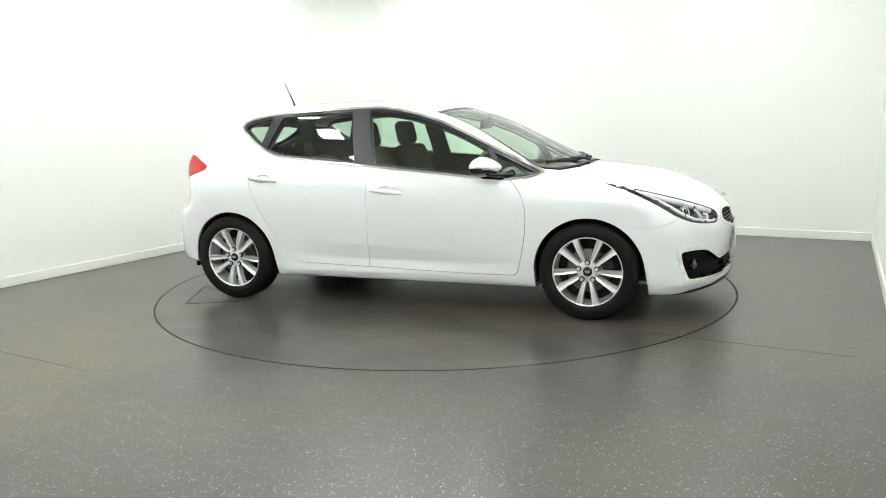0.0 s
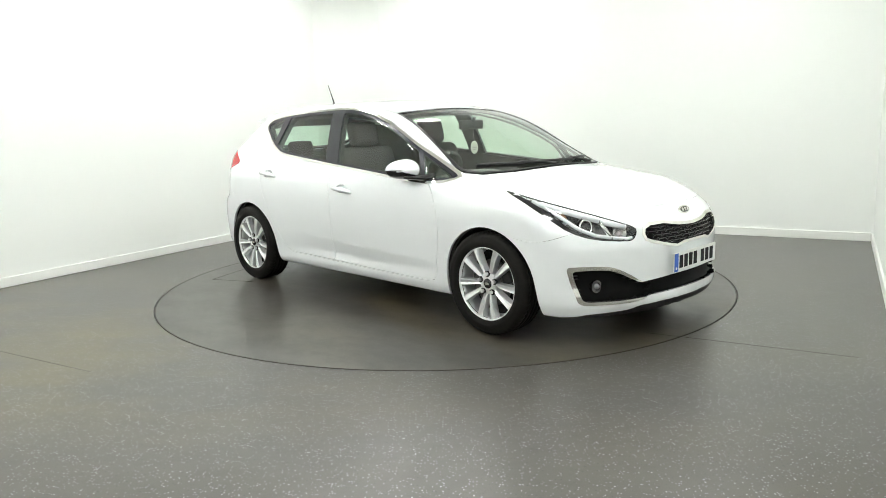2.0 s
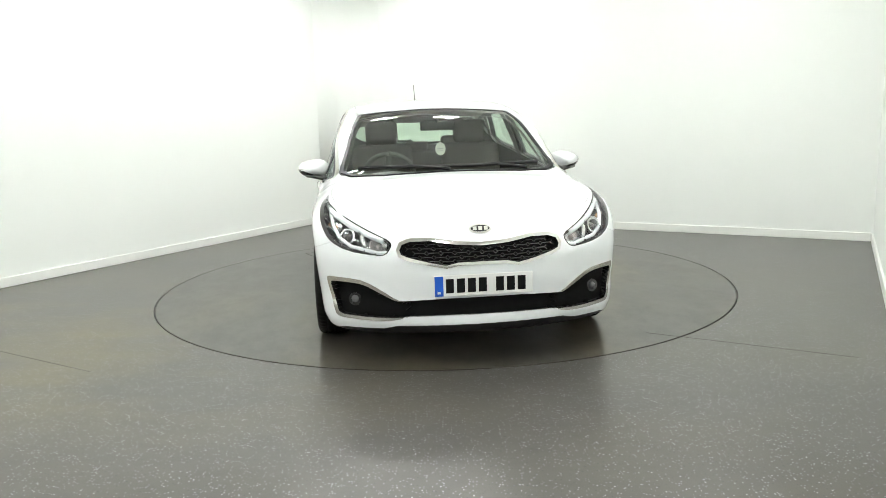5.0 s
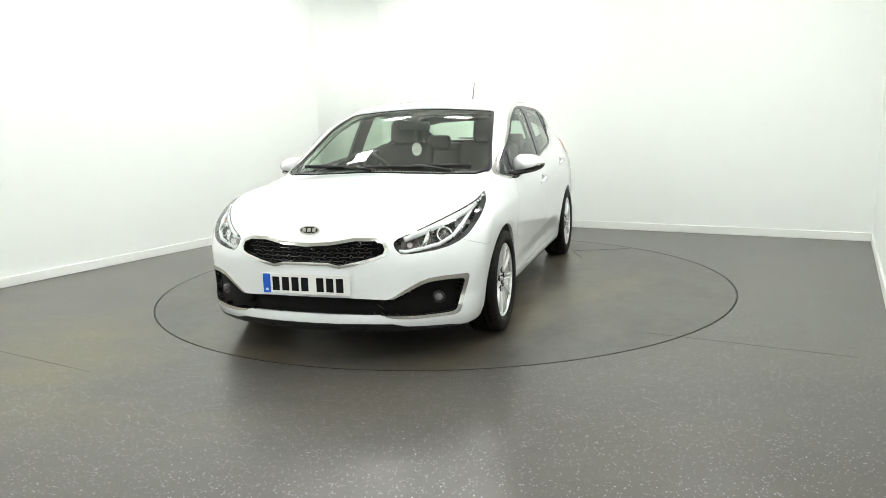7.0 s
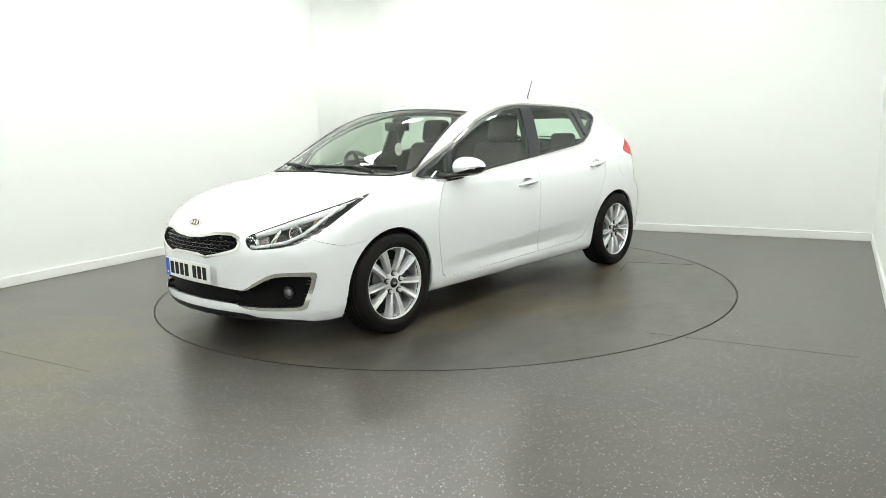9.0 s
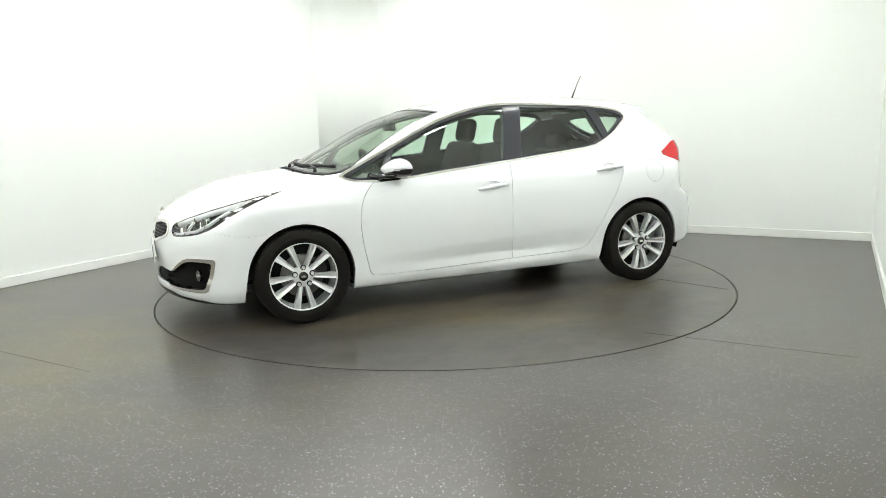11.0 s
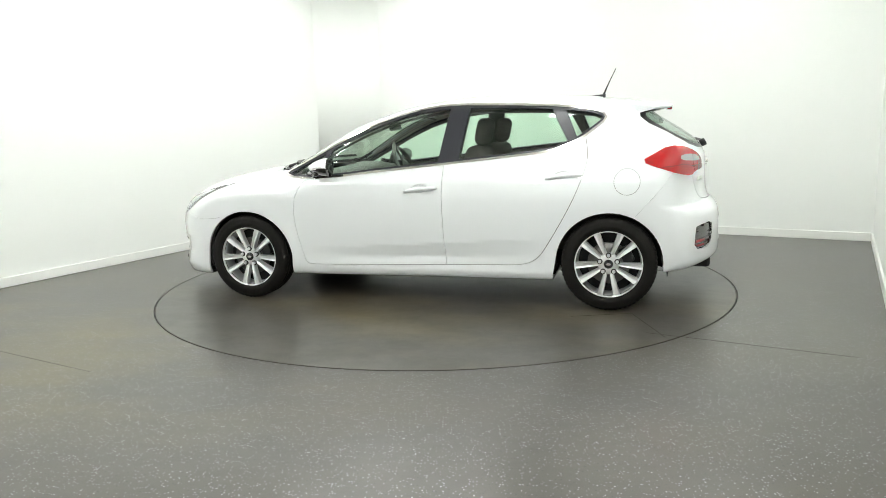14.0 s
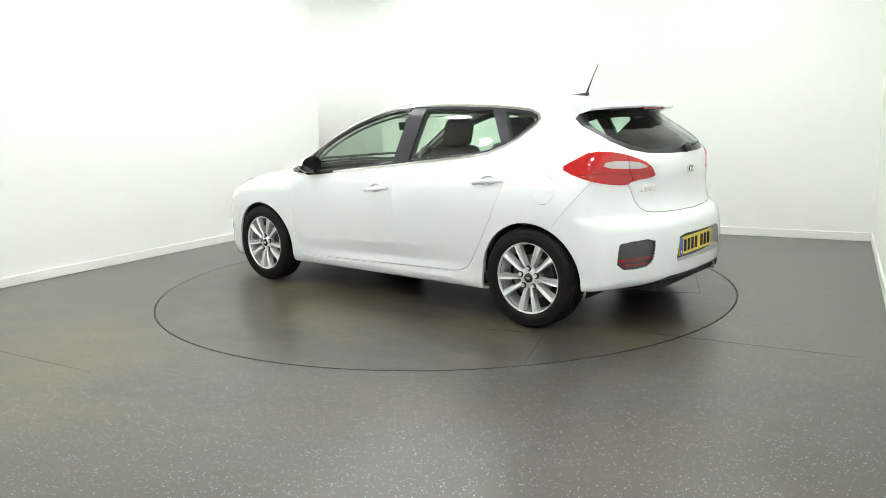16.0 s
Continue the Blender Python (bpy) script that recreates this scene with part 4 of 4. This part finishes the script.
def mirror_arm(bm):
    tube(bm, [(0.825, 0.785, 0.940), (0.805, 0.81, 0.932), (0.775, 0.84, 0.930), (0.74, 0.88, 0.936), (0.705, 0.95, 0.942)], [0.036, 0.034, 0.028, 0.026, 0.018], 12, 0.7)


def mirror_strip(bm):
    tube(bm, [(0.761, 0.905, 0.978), (0.739, 0.945, 0.980), (0.707, 0.978, 0.983), (0.662, 1.001, 0.986), (0.640, 1.006, 0.987)], 0.0045, 8)


caps = both_sides("door_mirror", lambda bm: mirror_shell(bm, False), PAINT, None, "white door mirror with a black lower shell", True)
both_sides("mirror_shell", lambda bm: mirror_shell(bm, True), GLOSS_BLACK, caps, "gloss black lower shell", True)
both_sides("mirror_arm", mirror_arm, GLOSS_BLACK, caps, "gloss black mirror foot", True)
both_sides("indicator_strip", mirror_strip, SATIN, caps, "thin silver indicator strip", True)


def handle(bm, x, z):
    pts, rad = [], []
    for i in range(13):
        u = i / 12 * 2 - 1
        p, n = at_skin(90, -(x + 0.118 * u), z - 0.011 * u + 0.004 * (1 - u * u))
        pts.append(p + n * (0.001 + 0.020 * (1 - u * u) ** 0.6))
        rad.append(0.007 + 0.009 * (1 - u * u) ** 0.5)
    tube(bm, pts, rad, 10, 1.0)


for hx, hz in ((-0.045, 0.818), (-1.032, 0.897)):
    both_sides("door_handle", lambda bm: handle(bm, hx, hz), PAINT, None, "white body-coloured door handle", True)


def spoiler():
    bm = bmesh.new()
    rows = []
    for i in range(29):
        y = -0.575 + 1.15 * i / 28
        e = abs(y) / 0.575
        tip = -1.742 + 0.30 * y * y + 0.05 * e ** 6
        row = []
        for t in np.linspace(0, 1, 9):
            x = -1.36 + (tip + 1.36) * t
            z = float(TOP(x)) - float(CROWN(x)) * y * y + 0.004 * min(1, 5 * t) - 0.012 * e ** 8
            row.append((x, y, z))
        zt = row[-1][2]
        row += [(tip - 0.004, y, zt - 0.010), (tip + 0.01, y, zt - 0.022), (tip + 0.09, y, zt - 0.042), (tip + 0.20, y, zt - 0.05)]
        rows.append([bm.verts.new(q) for q in row])
    for p, q in zip(rows, rows[1:]):
        for k in range(len(p) - 1):
            f = bm.faces.new((p[k], q[k], q[k + 1], p[k + 1]))
            f.material_index = 1 if k >= 10 else 0
    bm.faces.new(rows[0])
    bm.faces.new(rows[-1][::-1])
    oriented(bm)
    sp = part("roof_spoiler", bm, [PAINT, GLOSS_BLACK], CAR, "white roof spoiler with a dark underside", False)
    for p in sp.data.polygons:
        p.use_smooth = len(p.vertices) == 4
    bm = bmesh.new()
    box(bm, (-1.735, -0.15, 1.322), (-1.700, 0.15, 1.342), None, 0.004)
    part("brake_light", bm, DARK_RED, sp, "dark red high brake light")


spoiler()

bm = bmesh.new()
rows = []
for t in np.linspace(0, 1, 10):
    x = -1.135 - 0.125 * t
    w = 0.026 * math.sin(math.pi * (0.12 + 0.8 * t)) ** 0.6
    h = 0.006 + 0.022 * t ** 1.5
    z = float(TOP(x))
    rows.append([bm.verts.new((x, w * math.cos(a), z - 0.004 + h * math.sin(a))) for a in np.linspace(0, math.pi, 9)])
for p, q in zip(rows, rows[1:]):
    for k in range(8):
        bm.faces.new((p[k], p[k + 1], q[k + 1], q[k]))
bm.faces.new(rows[-1])
antenna = part("aerial", oriented(bm), BLACK, CAR, "black roof aerial with a thin mast", True)
bm = bmesh.new()
tube(bm, [(-1.245, 0, 1.448), (-1.262, 0, 1.487), (-1.29, 0, 1.55), (-1.332, 0, 1.635)], [0.008, 0.006, 0.0035, 0.003], 8)
part("mast", bm, BLACK, antenna, "thin black mast", True)


def wiper(bm, y0, y1, lift=0.004):
    pts = []
    for t in np.linspace(0, 1, 14):
        y = y0 + (y1 - y0) * t
        x = 1.165 - 0.36 * y * y - 0.02 + 0.03 * t * (1 - t)
        z = float(TOP(x)) - float(CROWN(x)) * y * y
        pts.append((x, y, z + lift))
    tube(bm, pts, 0.0085, 6, 1.3)


for y0, y1, foot in ((0.60, -0.08, 0.50), (0.02, -0.60, -0.02)):
    bm = bmesh.new()
    wiper(bm, y0, y1)
    w = part("windscreen_wiper", bm, BLACK, CAR, "black wiper lying on the windscreen base", True)
    bm = bmesh.new()
    x0 = 1.21 - 0.30 * foot * foot
    mid = (y0 + y1) / 2
    xm = 1.15 - 0.36 * mid * mid
    zt = lambda x, y: float(TOP(x)) - float(CROWN(x)) * y * y
    tube(bm, [(x0, foot, zt(x0, foot) + 0.004), (x0 - 0.02, (foot * 2 + mid) / 3, zt(x0 - 0.02, foot) + 0.012), (xm, mid, zt(xm, mid) + 0.012)], [0.013, 0.010, 0.006], 8)
    part("arm", bm, BLACK, w, "", True)


def cowl_end(bm):
    ball(bm, (1.005, 0.700, 0.944), (0.055, 0.032, 0.018))


both_sides("cowl_end_cap", cowl_end, BLACK, None, "black cowl corner cap", True)

bm = bmesh.new()
tube(bm, [(-1.962, 0.0, 1.078), (-1.955, -0.10, 1.092), (-1.930, -0.22, 1.10), (-1.900, -0.33, 1.105)], [0.016, 0.011, 0.008, 0.006], 8)
rear_wiper = part("rear_wiper", bm, BLACK, CAR, "black rear wiper on the tailgate glass", True)
bm = bmesh.new()
disc(bm, (-1.962, 0.0, 1.078), (-1, 0, 0.5), 0.027, 0.04, 20)
part("pivot_cap", bm, BLACK, rear_wiper, "", True)


# grille bars
def grille_mesh():
    bm = bmesh.new()
    poly = inset([q for q in GRILLE if q[0] >= 0], 0.012)

    def bar(a, b, r):
        pa, na = at_skin(0, abs(a[0]), a[1], 0.012)
        pb, nb = at_skin(0, abs(b[0]), b[1], 0.012)
        pa.y, pb.y = math.copysign(pa.y, a[0]), math.copysign(pb.y, b[0])
        tube(bm, [pa, pb], r, 5)

    row = 0
    z = 0.548
    while z < 0.69:
        for c in range(-7, 8):
            y = c * 0.072 + (0.036 if row % 2 else 0.0)
            if inside(max(0.02, abs(y)), z, poly) and inside(abs(y) + 0.030, z, poly):
                bar((y - 0.024, z), (y + 0.024, z), 0.0042)
                for s in (-1, 1):
                    e = (y + s * 0.036, z + 0.0115)
                    if inside(max(0.02, abs(e[0])), e[1], poly):
                        bar((y + s * 0.024, z), e, 0.0036)
                    e = (y + s * 0.036, z - 0.0115)
                    if inside(max(0.02, abs(e[0])), e[1], poly):
                        bar((y + s * 0.024, z), e, 0.0036)
        row += 1
        z += 0.0225
    return bm


part("grille_mesh", grille_mesh(), GLOSS_BLACK, CAR, "gloss black wave-pattern grille mesh")


def badge(name, view, s, z, wide, tall, label):
    """An oval badge: dark field, bright rim and three plain strokes."""
    p, n = at_skin(view, s, z)
    if view in (0, 180):
        n.y = 0
        n = (n + Vector((1.0 if view == 0 else 0.0, 0, 0))).normalized()
        p = p + n * 0.006
    bm = bmesh.new()
    disc(bm, p + n * 0.006, n, wide / 2, 0.012, 40, tall / wide)
    b = part(name, bm, CHROME, CAR, label)
    bm = bmesh.new()
    disc(bm, p + n * 0.0085, n, wide / 2 * 0.84, 0.010, 40, tall / wide * 0.84)
    part("field", bm, GLOSS_BLACK, b, "black field")
    up = Vector((0, 0, 1)) - n * n.z
    up.normalize()
    across = n.cross(up)
    frame_m = Matrix((across, up, n)).transposed().to_4x4()
    frame_m.translation = p + n * 0.0135
    for k in (-1, 0, 1):
        bm = bmesh.new()
        box(bm, (k * wide * 0.25 - wide * 0.085, -tall * 0.2, 0), (k * wide * 0.25 + wide * 0.085, tall * 0.2, 0.002), frame_m)
        part("stroke", bm, CHROME, b)


badge("front_badge", 0, 0.0, 0.722, 0.118, 0.050, "oval chrome and black badge on the nose")
badge("rear_badge", 180, 0.0, 0.945, 0.095, 0.058, "oval chrome and black badge on the tailgate")
for k in range(4):
    p, n = at_skin(180, -(0.515 - 0.036 * k), 0.853)
    bm = bmesh.new()
    turn = n.to_track_quat("Z", "Y").to_matrix().to_4x4()
    box(bm, (-0.013, -0.013, 0), (0.013, 0.013, 0.004), Matrix.Translation(p) @ turn, 0.002)
    part("model_mark", bm, CHROME, TAILGATE, "small chrome mark")


def number_plate(x, z, way, face, label):
    bm = bmesh.new()
    box(bm, (-0.004, -0.26, -0.0555), (0.004, 0.26, 0.0555), None, 0.003)
    plate = part("number_plate", bm, face, CAR, label)
    plate.matrix_basis = pose(x, 0, z, 0, 0, 0 if way > 0 else 180)
    bm = bmesh.new()
    box(bm, (0.004, -0.257, -0.0525), (0.0050, -0.212, 0.0525))
    part("blue_band", bm, PLATE_BLUE, plate, "blue band")
    bm = bmesh.new()
    box(bm, (0.0050, -0.243, -0.040), (0.0056, -0.226, -0.027))
    part("band_mark", bm, PLATE_WHITE, plate)
    for k in range(7):
        y = -0.178 + 0.0575 * k + (0.033 if k > 3 else 0)
        bm = bmesh.new()
        box(bm, (0.004, y - 0.021, -0.0375), (0.0050, y + 0.021, 0.0375))
        part("bar", bm, INK, plate)
    return plate


number_plate(2.214, 0.447, 1, PLATE_WHITE, "white front number plate with black bars")
number_plate(-2.035, 0.482, -1, PLATE_YELLOW, "yellow rear number plate with black bars")


# lamps
def lamp_ring(bm, view, s, z, depth, radius, tube_r):
    p, n = at_skin(view, s, z, depth)
    n = (n + Vector((0.9, 0.1, 0))).normalized()
    m = n.to_track_quat("Z", "Y").to_matrix().to_4x4()
    tube(bm, [p + (m @ Vector((radius * math.cos(a), radius * math.sin(a), 0))) for a in np.linspace(0, 2 * math.pi, 25)], tube_r, 6)


def lamp_ball(bm, view, s, z, depth, radius):
    p, n = at_skin(view, s, z, depth)
    ball(bm, p, (radius, radius, radius))


def lamp_strip(bm, points, depth, r):
    tube(bm, [at_skin(40, s, z, depth)[0] for s, z in points], r, 8)


def lamp_bowl(bm, s, z, depth, radius):
    """An open reflector bowl facing ahead."""
    p, n = at_skin(40, s, z, depth)
    n = (n + Vector((0.9, 0.1, 0))).normalized()
    m = Matrix.Translation(p) @ n.to_track_quat("Z", "Y").to_matrix().to_4x4()
    rows = []
    for t in np.linspace(0.05, 1, 8):
        rows.append([bm.verts.new(m @ Vector((radius * t * math.cos(a), radius * t * math.sin(a), -0.04 * (1 - t * t)))) for a in np.linspace(0, 2 * math.pi, 24, endpoint=False)])
    for p0, q0 in zip(rows, rows[1:]):
        for k in range(24):
            bm.faces.new((p0[k], p0[(k + 1) % 24], q0[(k + 1) % 24], q0[k]))


heads = [o for o in CAR.children if o.name.startswith("headlight")]
both_sides("projector_bowl", lambda bm: lamp_bowl(bm, -0.70, 0.695, 0.035, 0.060), BRIGHT, heads, "chrome reflector bowl", True)
both_sides("projector", lambda bm: lamp_ball(bm, 40, -0.70, 0.695, 0.045, 0.032), SMOKE, heads, "dark glass projector lens", True)
both_sides("projector_ring", lambda bm: lamp_ring(bm, 40, -0.70, 0.695, 0.022, 0.038, 0.006), BRIGHT, heads, "bright ring", True)
both_sides("inner_bowl", lambda bm: lamp_bowl(bm, -0.90, 0.655, 0.030, 0.050), BRIGHT, heads, "chrome reflector bowl", True)
both_sides("inner_bulb", lambda bm: lamp_ball(bm, 40, -0.90, 0.655, 0.045, 0.017), OPAL, heads, "pale bulb", True)
both_sides("indicator_bulb", lambda bm: lamp_ball(bm, 40, -0.575, 0.745, 0.035, 0.012), AMBER, heads, "amber indicator bulb", True)
both_sides("side_bowl", lambda bm: lamp_bowl(bm, -0.565, 0.745, 0.035, 0.045), BRIGHT, heads, "chrome reflector bowl", True)
both_sides("fin", lambda bm: lamp_strip(bm, [(-0.775, 0.735), (-0.80, 0.69), (-0.835, 0.635)], 0.02, 0.013), BRIGHT, heads, "bright dividing fin", True)
both_sides("brow", lambda bm: lamp_strip(bm, [(-0.345, 0.858), (-0.51, 0.803), (-0.70, 0.748), (-0.84, 0.706), (-0.93, 0.680)], 0.014, 0.019), DRL, heads, "white upper light guide", True)
both_sides("light_guide", lambda bm: lamp_strip(bm, [(-0.49, 0.803), (-0.575, 0.742), (-0.655, 0.682), (-0.745, 0.642), (-0.92, 0.613), (-0.965, 0.618)], 0.016, 0.011), DRL, heads, "white lower light guide", True)


def fog_lamp(bm):
    p, n = at_skin(30, -0.40, 0.352, 0.035)
    n = (n + Vector((1.2, 0, 0))).normalized()
    disc(bm, p, n, 0.036, 0.03, 28)


def fog_glass(bm):
    p, n = at_skin(30, -0.40, 0.352, 0.035)
    n = (n + Vector((1.2, 0, 0))).normalized()
    ball(bm, p + n * 0.006, (0.024, 0.024, 0.024))


fogs = both_sides("fog_lamp", fog_lamp, GLOSS_BLACK, None, "round fog lamp in a black recess")
both_sides("fog_glass", fog_glass, FOG_GLASS, fogs, "smoky fog lamp glass", True)

# chrome strip under the rear glass edge, exhaust, towing flap line
bm = bmesh.new()
tube(bm, [(-1.75, -0.42, 0.255), (-1.95, -0.42, 0.258), (-2.0, -0.42, 0.258)], 0.028, 16)
part("exhaust_tip", bm, SATIN, CAR, "dull steel exhaust tip", True)
bm = bmesh.new()
box(bm, (-0.95, -0.62, 0.16), (0.95, 0.62, 0.24), None, 0.02)
box(bm, (-2.0, -0.5, 0.24), (-0.95, 0.5, 0.32), None, 0.02)
part("underbody", bm, GAP, CAR, "dark underbody")

# ---- the car: inside ----


def cushion(bm, lo, hi, m=None, bevel=0.05):
    made = box(bm, lo, hi, m)
    edges = list({e for v in bm.verts for e in v.link_edges if e.is_valid})
    bmesh.ops.bevel(bm, geom=edges, offset=bevel, segments=4, affect="EDGES", profile=0.5)
    return bm


def front_seat(y):
    seat = new("front_seat")
    seat.parent = CAR
    tagged(seat, "charcoal cloth front seat with a headrest")
    seat.location = (0.11, y, 0.0)
    bm = bmesh.new()
    cushion(bm, (-0.28, -0.26, 0.36), (0.26, 0.26, 0.54))
    part("cushion", bm, SEAT, seat, "", True)
    bm = bmesh.new()
    cushion(bm, (-0.07, -0.25, 0.0), (0.07, 0.25, 0.68), pose(-0.27, 0, 0.46, 0, -20, 0), 0.06)
    part("seat_back", bm, SEAT, seat, "", True)
    bm = bmesh.new()
    cushion(bm, (-0.05, -0.135, -0.10), (0.05, 0.135, 0.10), pose(-0.515, 0, 1.20, 0, -12, 0), 0.048)
    part("headrest", bm, SEAT, seat, "", True)
    bm = bmesh.new()
    for dy in (-0.06, 0.06):
        tube(bm, [(-0.47, dy, 1.0), (-0.51, dy, 1.16)], 0.007, 6)
    part("headrest_post", bm, SATIN, seat)


front_seat(0.37)
front_seat(-0.37)


def rear_bench():
    bench = new("rear_bench")
    bench.parent = CAR
    tagged(bench, "charcoal cloth rear bench with three headrests")
    bm = bmesh.new()
    cushion(bm, (-1.15, -0.62, 0.36), (-0.65, 0.62, 0.54))
    part("cushion", bm, SEAT, bench, "", True)
    bm = bmesh.new()
    cushion(bm, (-0.07, -0.62, 0.0), (0.07, 0.62, 0.56), pose(-1.08, 0, 0.48, 0, -20, 0), 0.06)
    part("seat_back", bm, SEAT, bench, "", True)
    for y, h in ((-0.36, 0.07), (0.0, 0.045), (0.36, 0.07)):
        bm = bmesh.new()
        cushion(bm, (-0.045, -0.12, -h), (0.045, 0.12, h), pose(-1.29, y, 1.01 + h, 0, -12, 0), 0.04)
        part("headrest", bm, SEAT, bench, "", True)


rear_bench()

bm = bmesh.new()
rows = []
for i in range(21):
    y = -0.70 + 1.40 * i / 20
    hump = 0.035 * math.exp(-((y + 0.37) / 0.2) ** 2)
    rows.append([bm.verts.new(q) for q in ((1.12 - 0.30 * y * y, y, 0.905), (0.86 - 0.1 * y * y, y, 0.925 + hump), (0.68, y, 0.915 + hump), (0.62, y, 0.86 + hump), (0.60, y, 0.60), (0.75, y, 0.35))])
for p, q in zip(rows, rows[1:]):
    for k in range(5):
        bm.faces.new((p[k], q[k], q[k + 1], p[k + 1]))
part("dashboard", oriented(bm), DASH, CAR, "dark moulded dashboard", True)
bm = bmesh.new()
box(bm, (-0.3, -0.10, 0.2), (0.66, 0.10, 0.58), None, 0.03)
part("centre_console", bm, DASH, CAR, "dark centre console")
wheel_m = pose(0.46, -0.37, 0.90, 0, 0, 0) @ pose(0, 0, 0, 0, -64, 0)
bm = bmesh.new()
tube(bm, [wheel_m @ Vector((0.185 * math.cos(a), 0.185 * math.sin(a), 0)) for a in np.linspace(0, 2 * math.pi, 41)], 0.016, 10)
steering = part("steering_wheel", bm, DASH, CAR, "dark three-spoke steering wheel", True)
bm = bmesh.new()
ball(bm, (0, 0, 0), (0.075, 0.075, 0.03), wheel_m)
for a in (0, 180, 270):
    box(bm, (0.05, -0.018, -0.008), (0.18, 0.018, 0.008), wheel_m @ pose(0, 0, 0, 0, 0, a), 0.004)
part("wheel_hub", bm, DASH, steering, "", True)
bm = bmesh.new()
cushion(bm, (-0.015, -0.125, -0.035), (0.015, 0.125, 0.035), pose(0.42, 0, 1.255, 0, 8, 0), 0.014)
mirror = part("interior_mirror", bm, BLACK, CAR, "black interior mirror", True)
bm = bmesh.new()
tube(bm, [(0.43, 0, 1.28), (0.46, 0, 1.305)], 0.012, 8)
part("mirror_stalk", bm, BLACK, mirror)
bm = bmesh.new()
disc(bm, (0.43, 0.02, 1.085), (1, 0.0, 0), 0.038, 0.006, 30, 1.25)
fresh = part("air_freshener", bm, CARD, CAR, "white oval card hanging from the mirror")
bm = bmesh.new()
tube(bm, [(0.43, 0.02, 1.13), (0.425, 0.01, 1.24)], 0.0012, 4)
part("string", bm, CARD, fresh)
bm = bmesh.new()
box(bm, (0.4335, -0.002, 1.082), (0.4345, 0.04, 1.088))
box(bm, (0.4335, 0.002, 1.068), (0.4345, 0.036, 1.072))
part("print_bar", bm, SATIN, fresh)
bm = bmesh.new()
box(bm, (-1.75, -0.55, 0.80), (-1.36, 0.55, 0.815))
part("parcel_shelf", bm, LINER, CAR, "charcoal parcel shelf")


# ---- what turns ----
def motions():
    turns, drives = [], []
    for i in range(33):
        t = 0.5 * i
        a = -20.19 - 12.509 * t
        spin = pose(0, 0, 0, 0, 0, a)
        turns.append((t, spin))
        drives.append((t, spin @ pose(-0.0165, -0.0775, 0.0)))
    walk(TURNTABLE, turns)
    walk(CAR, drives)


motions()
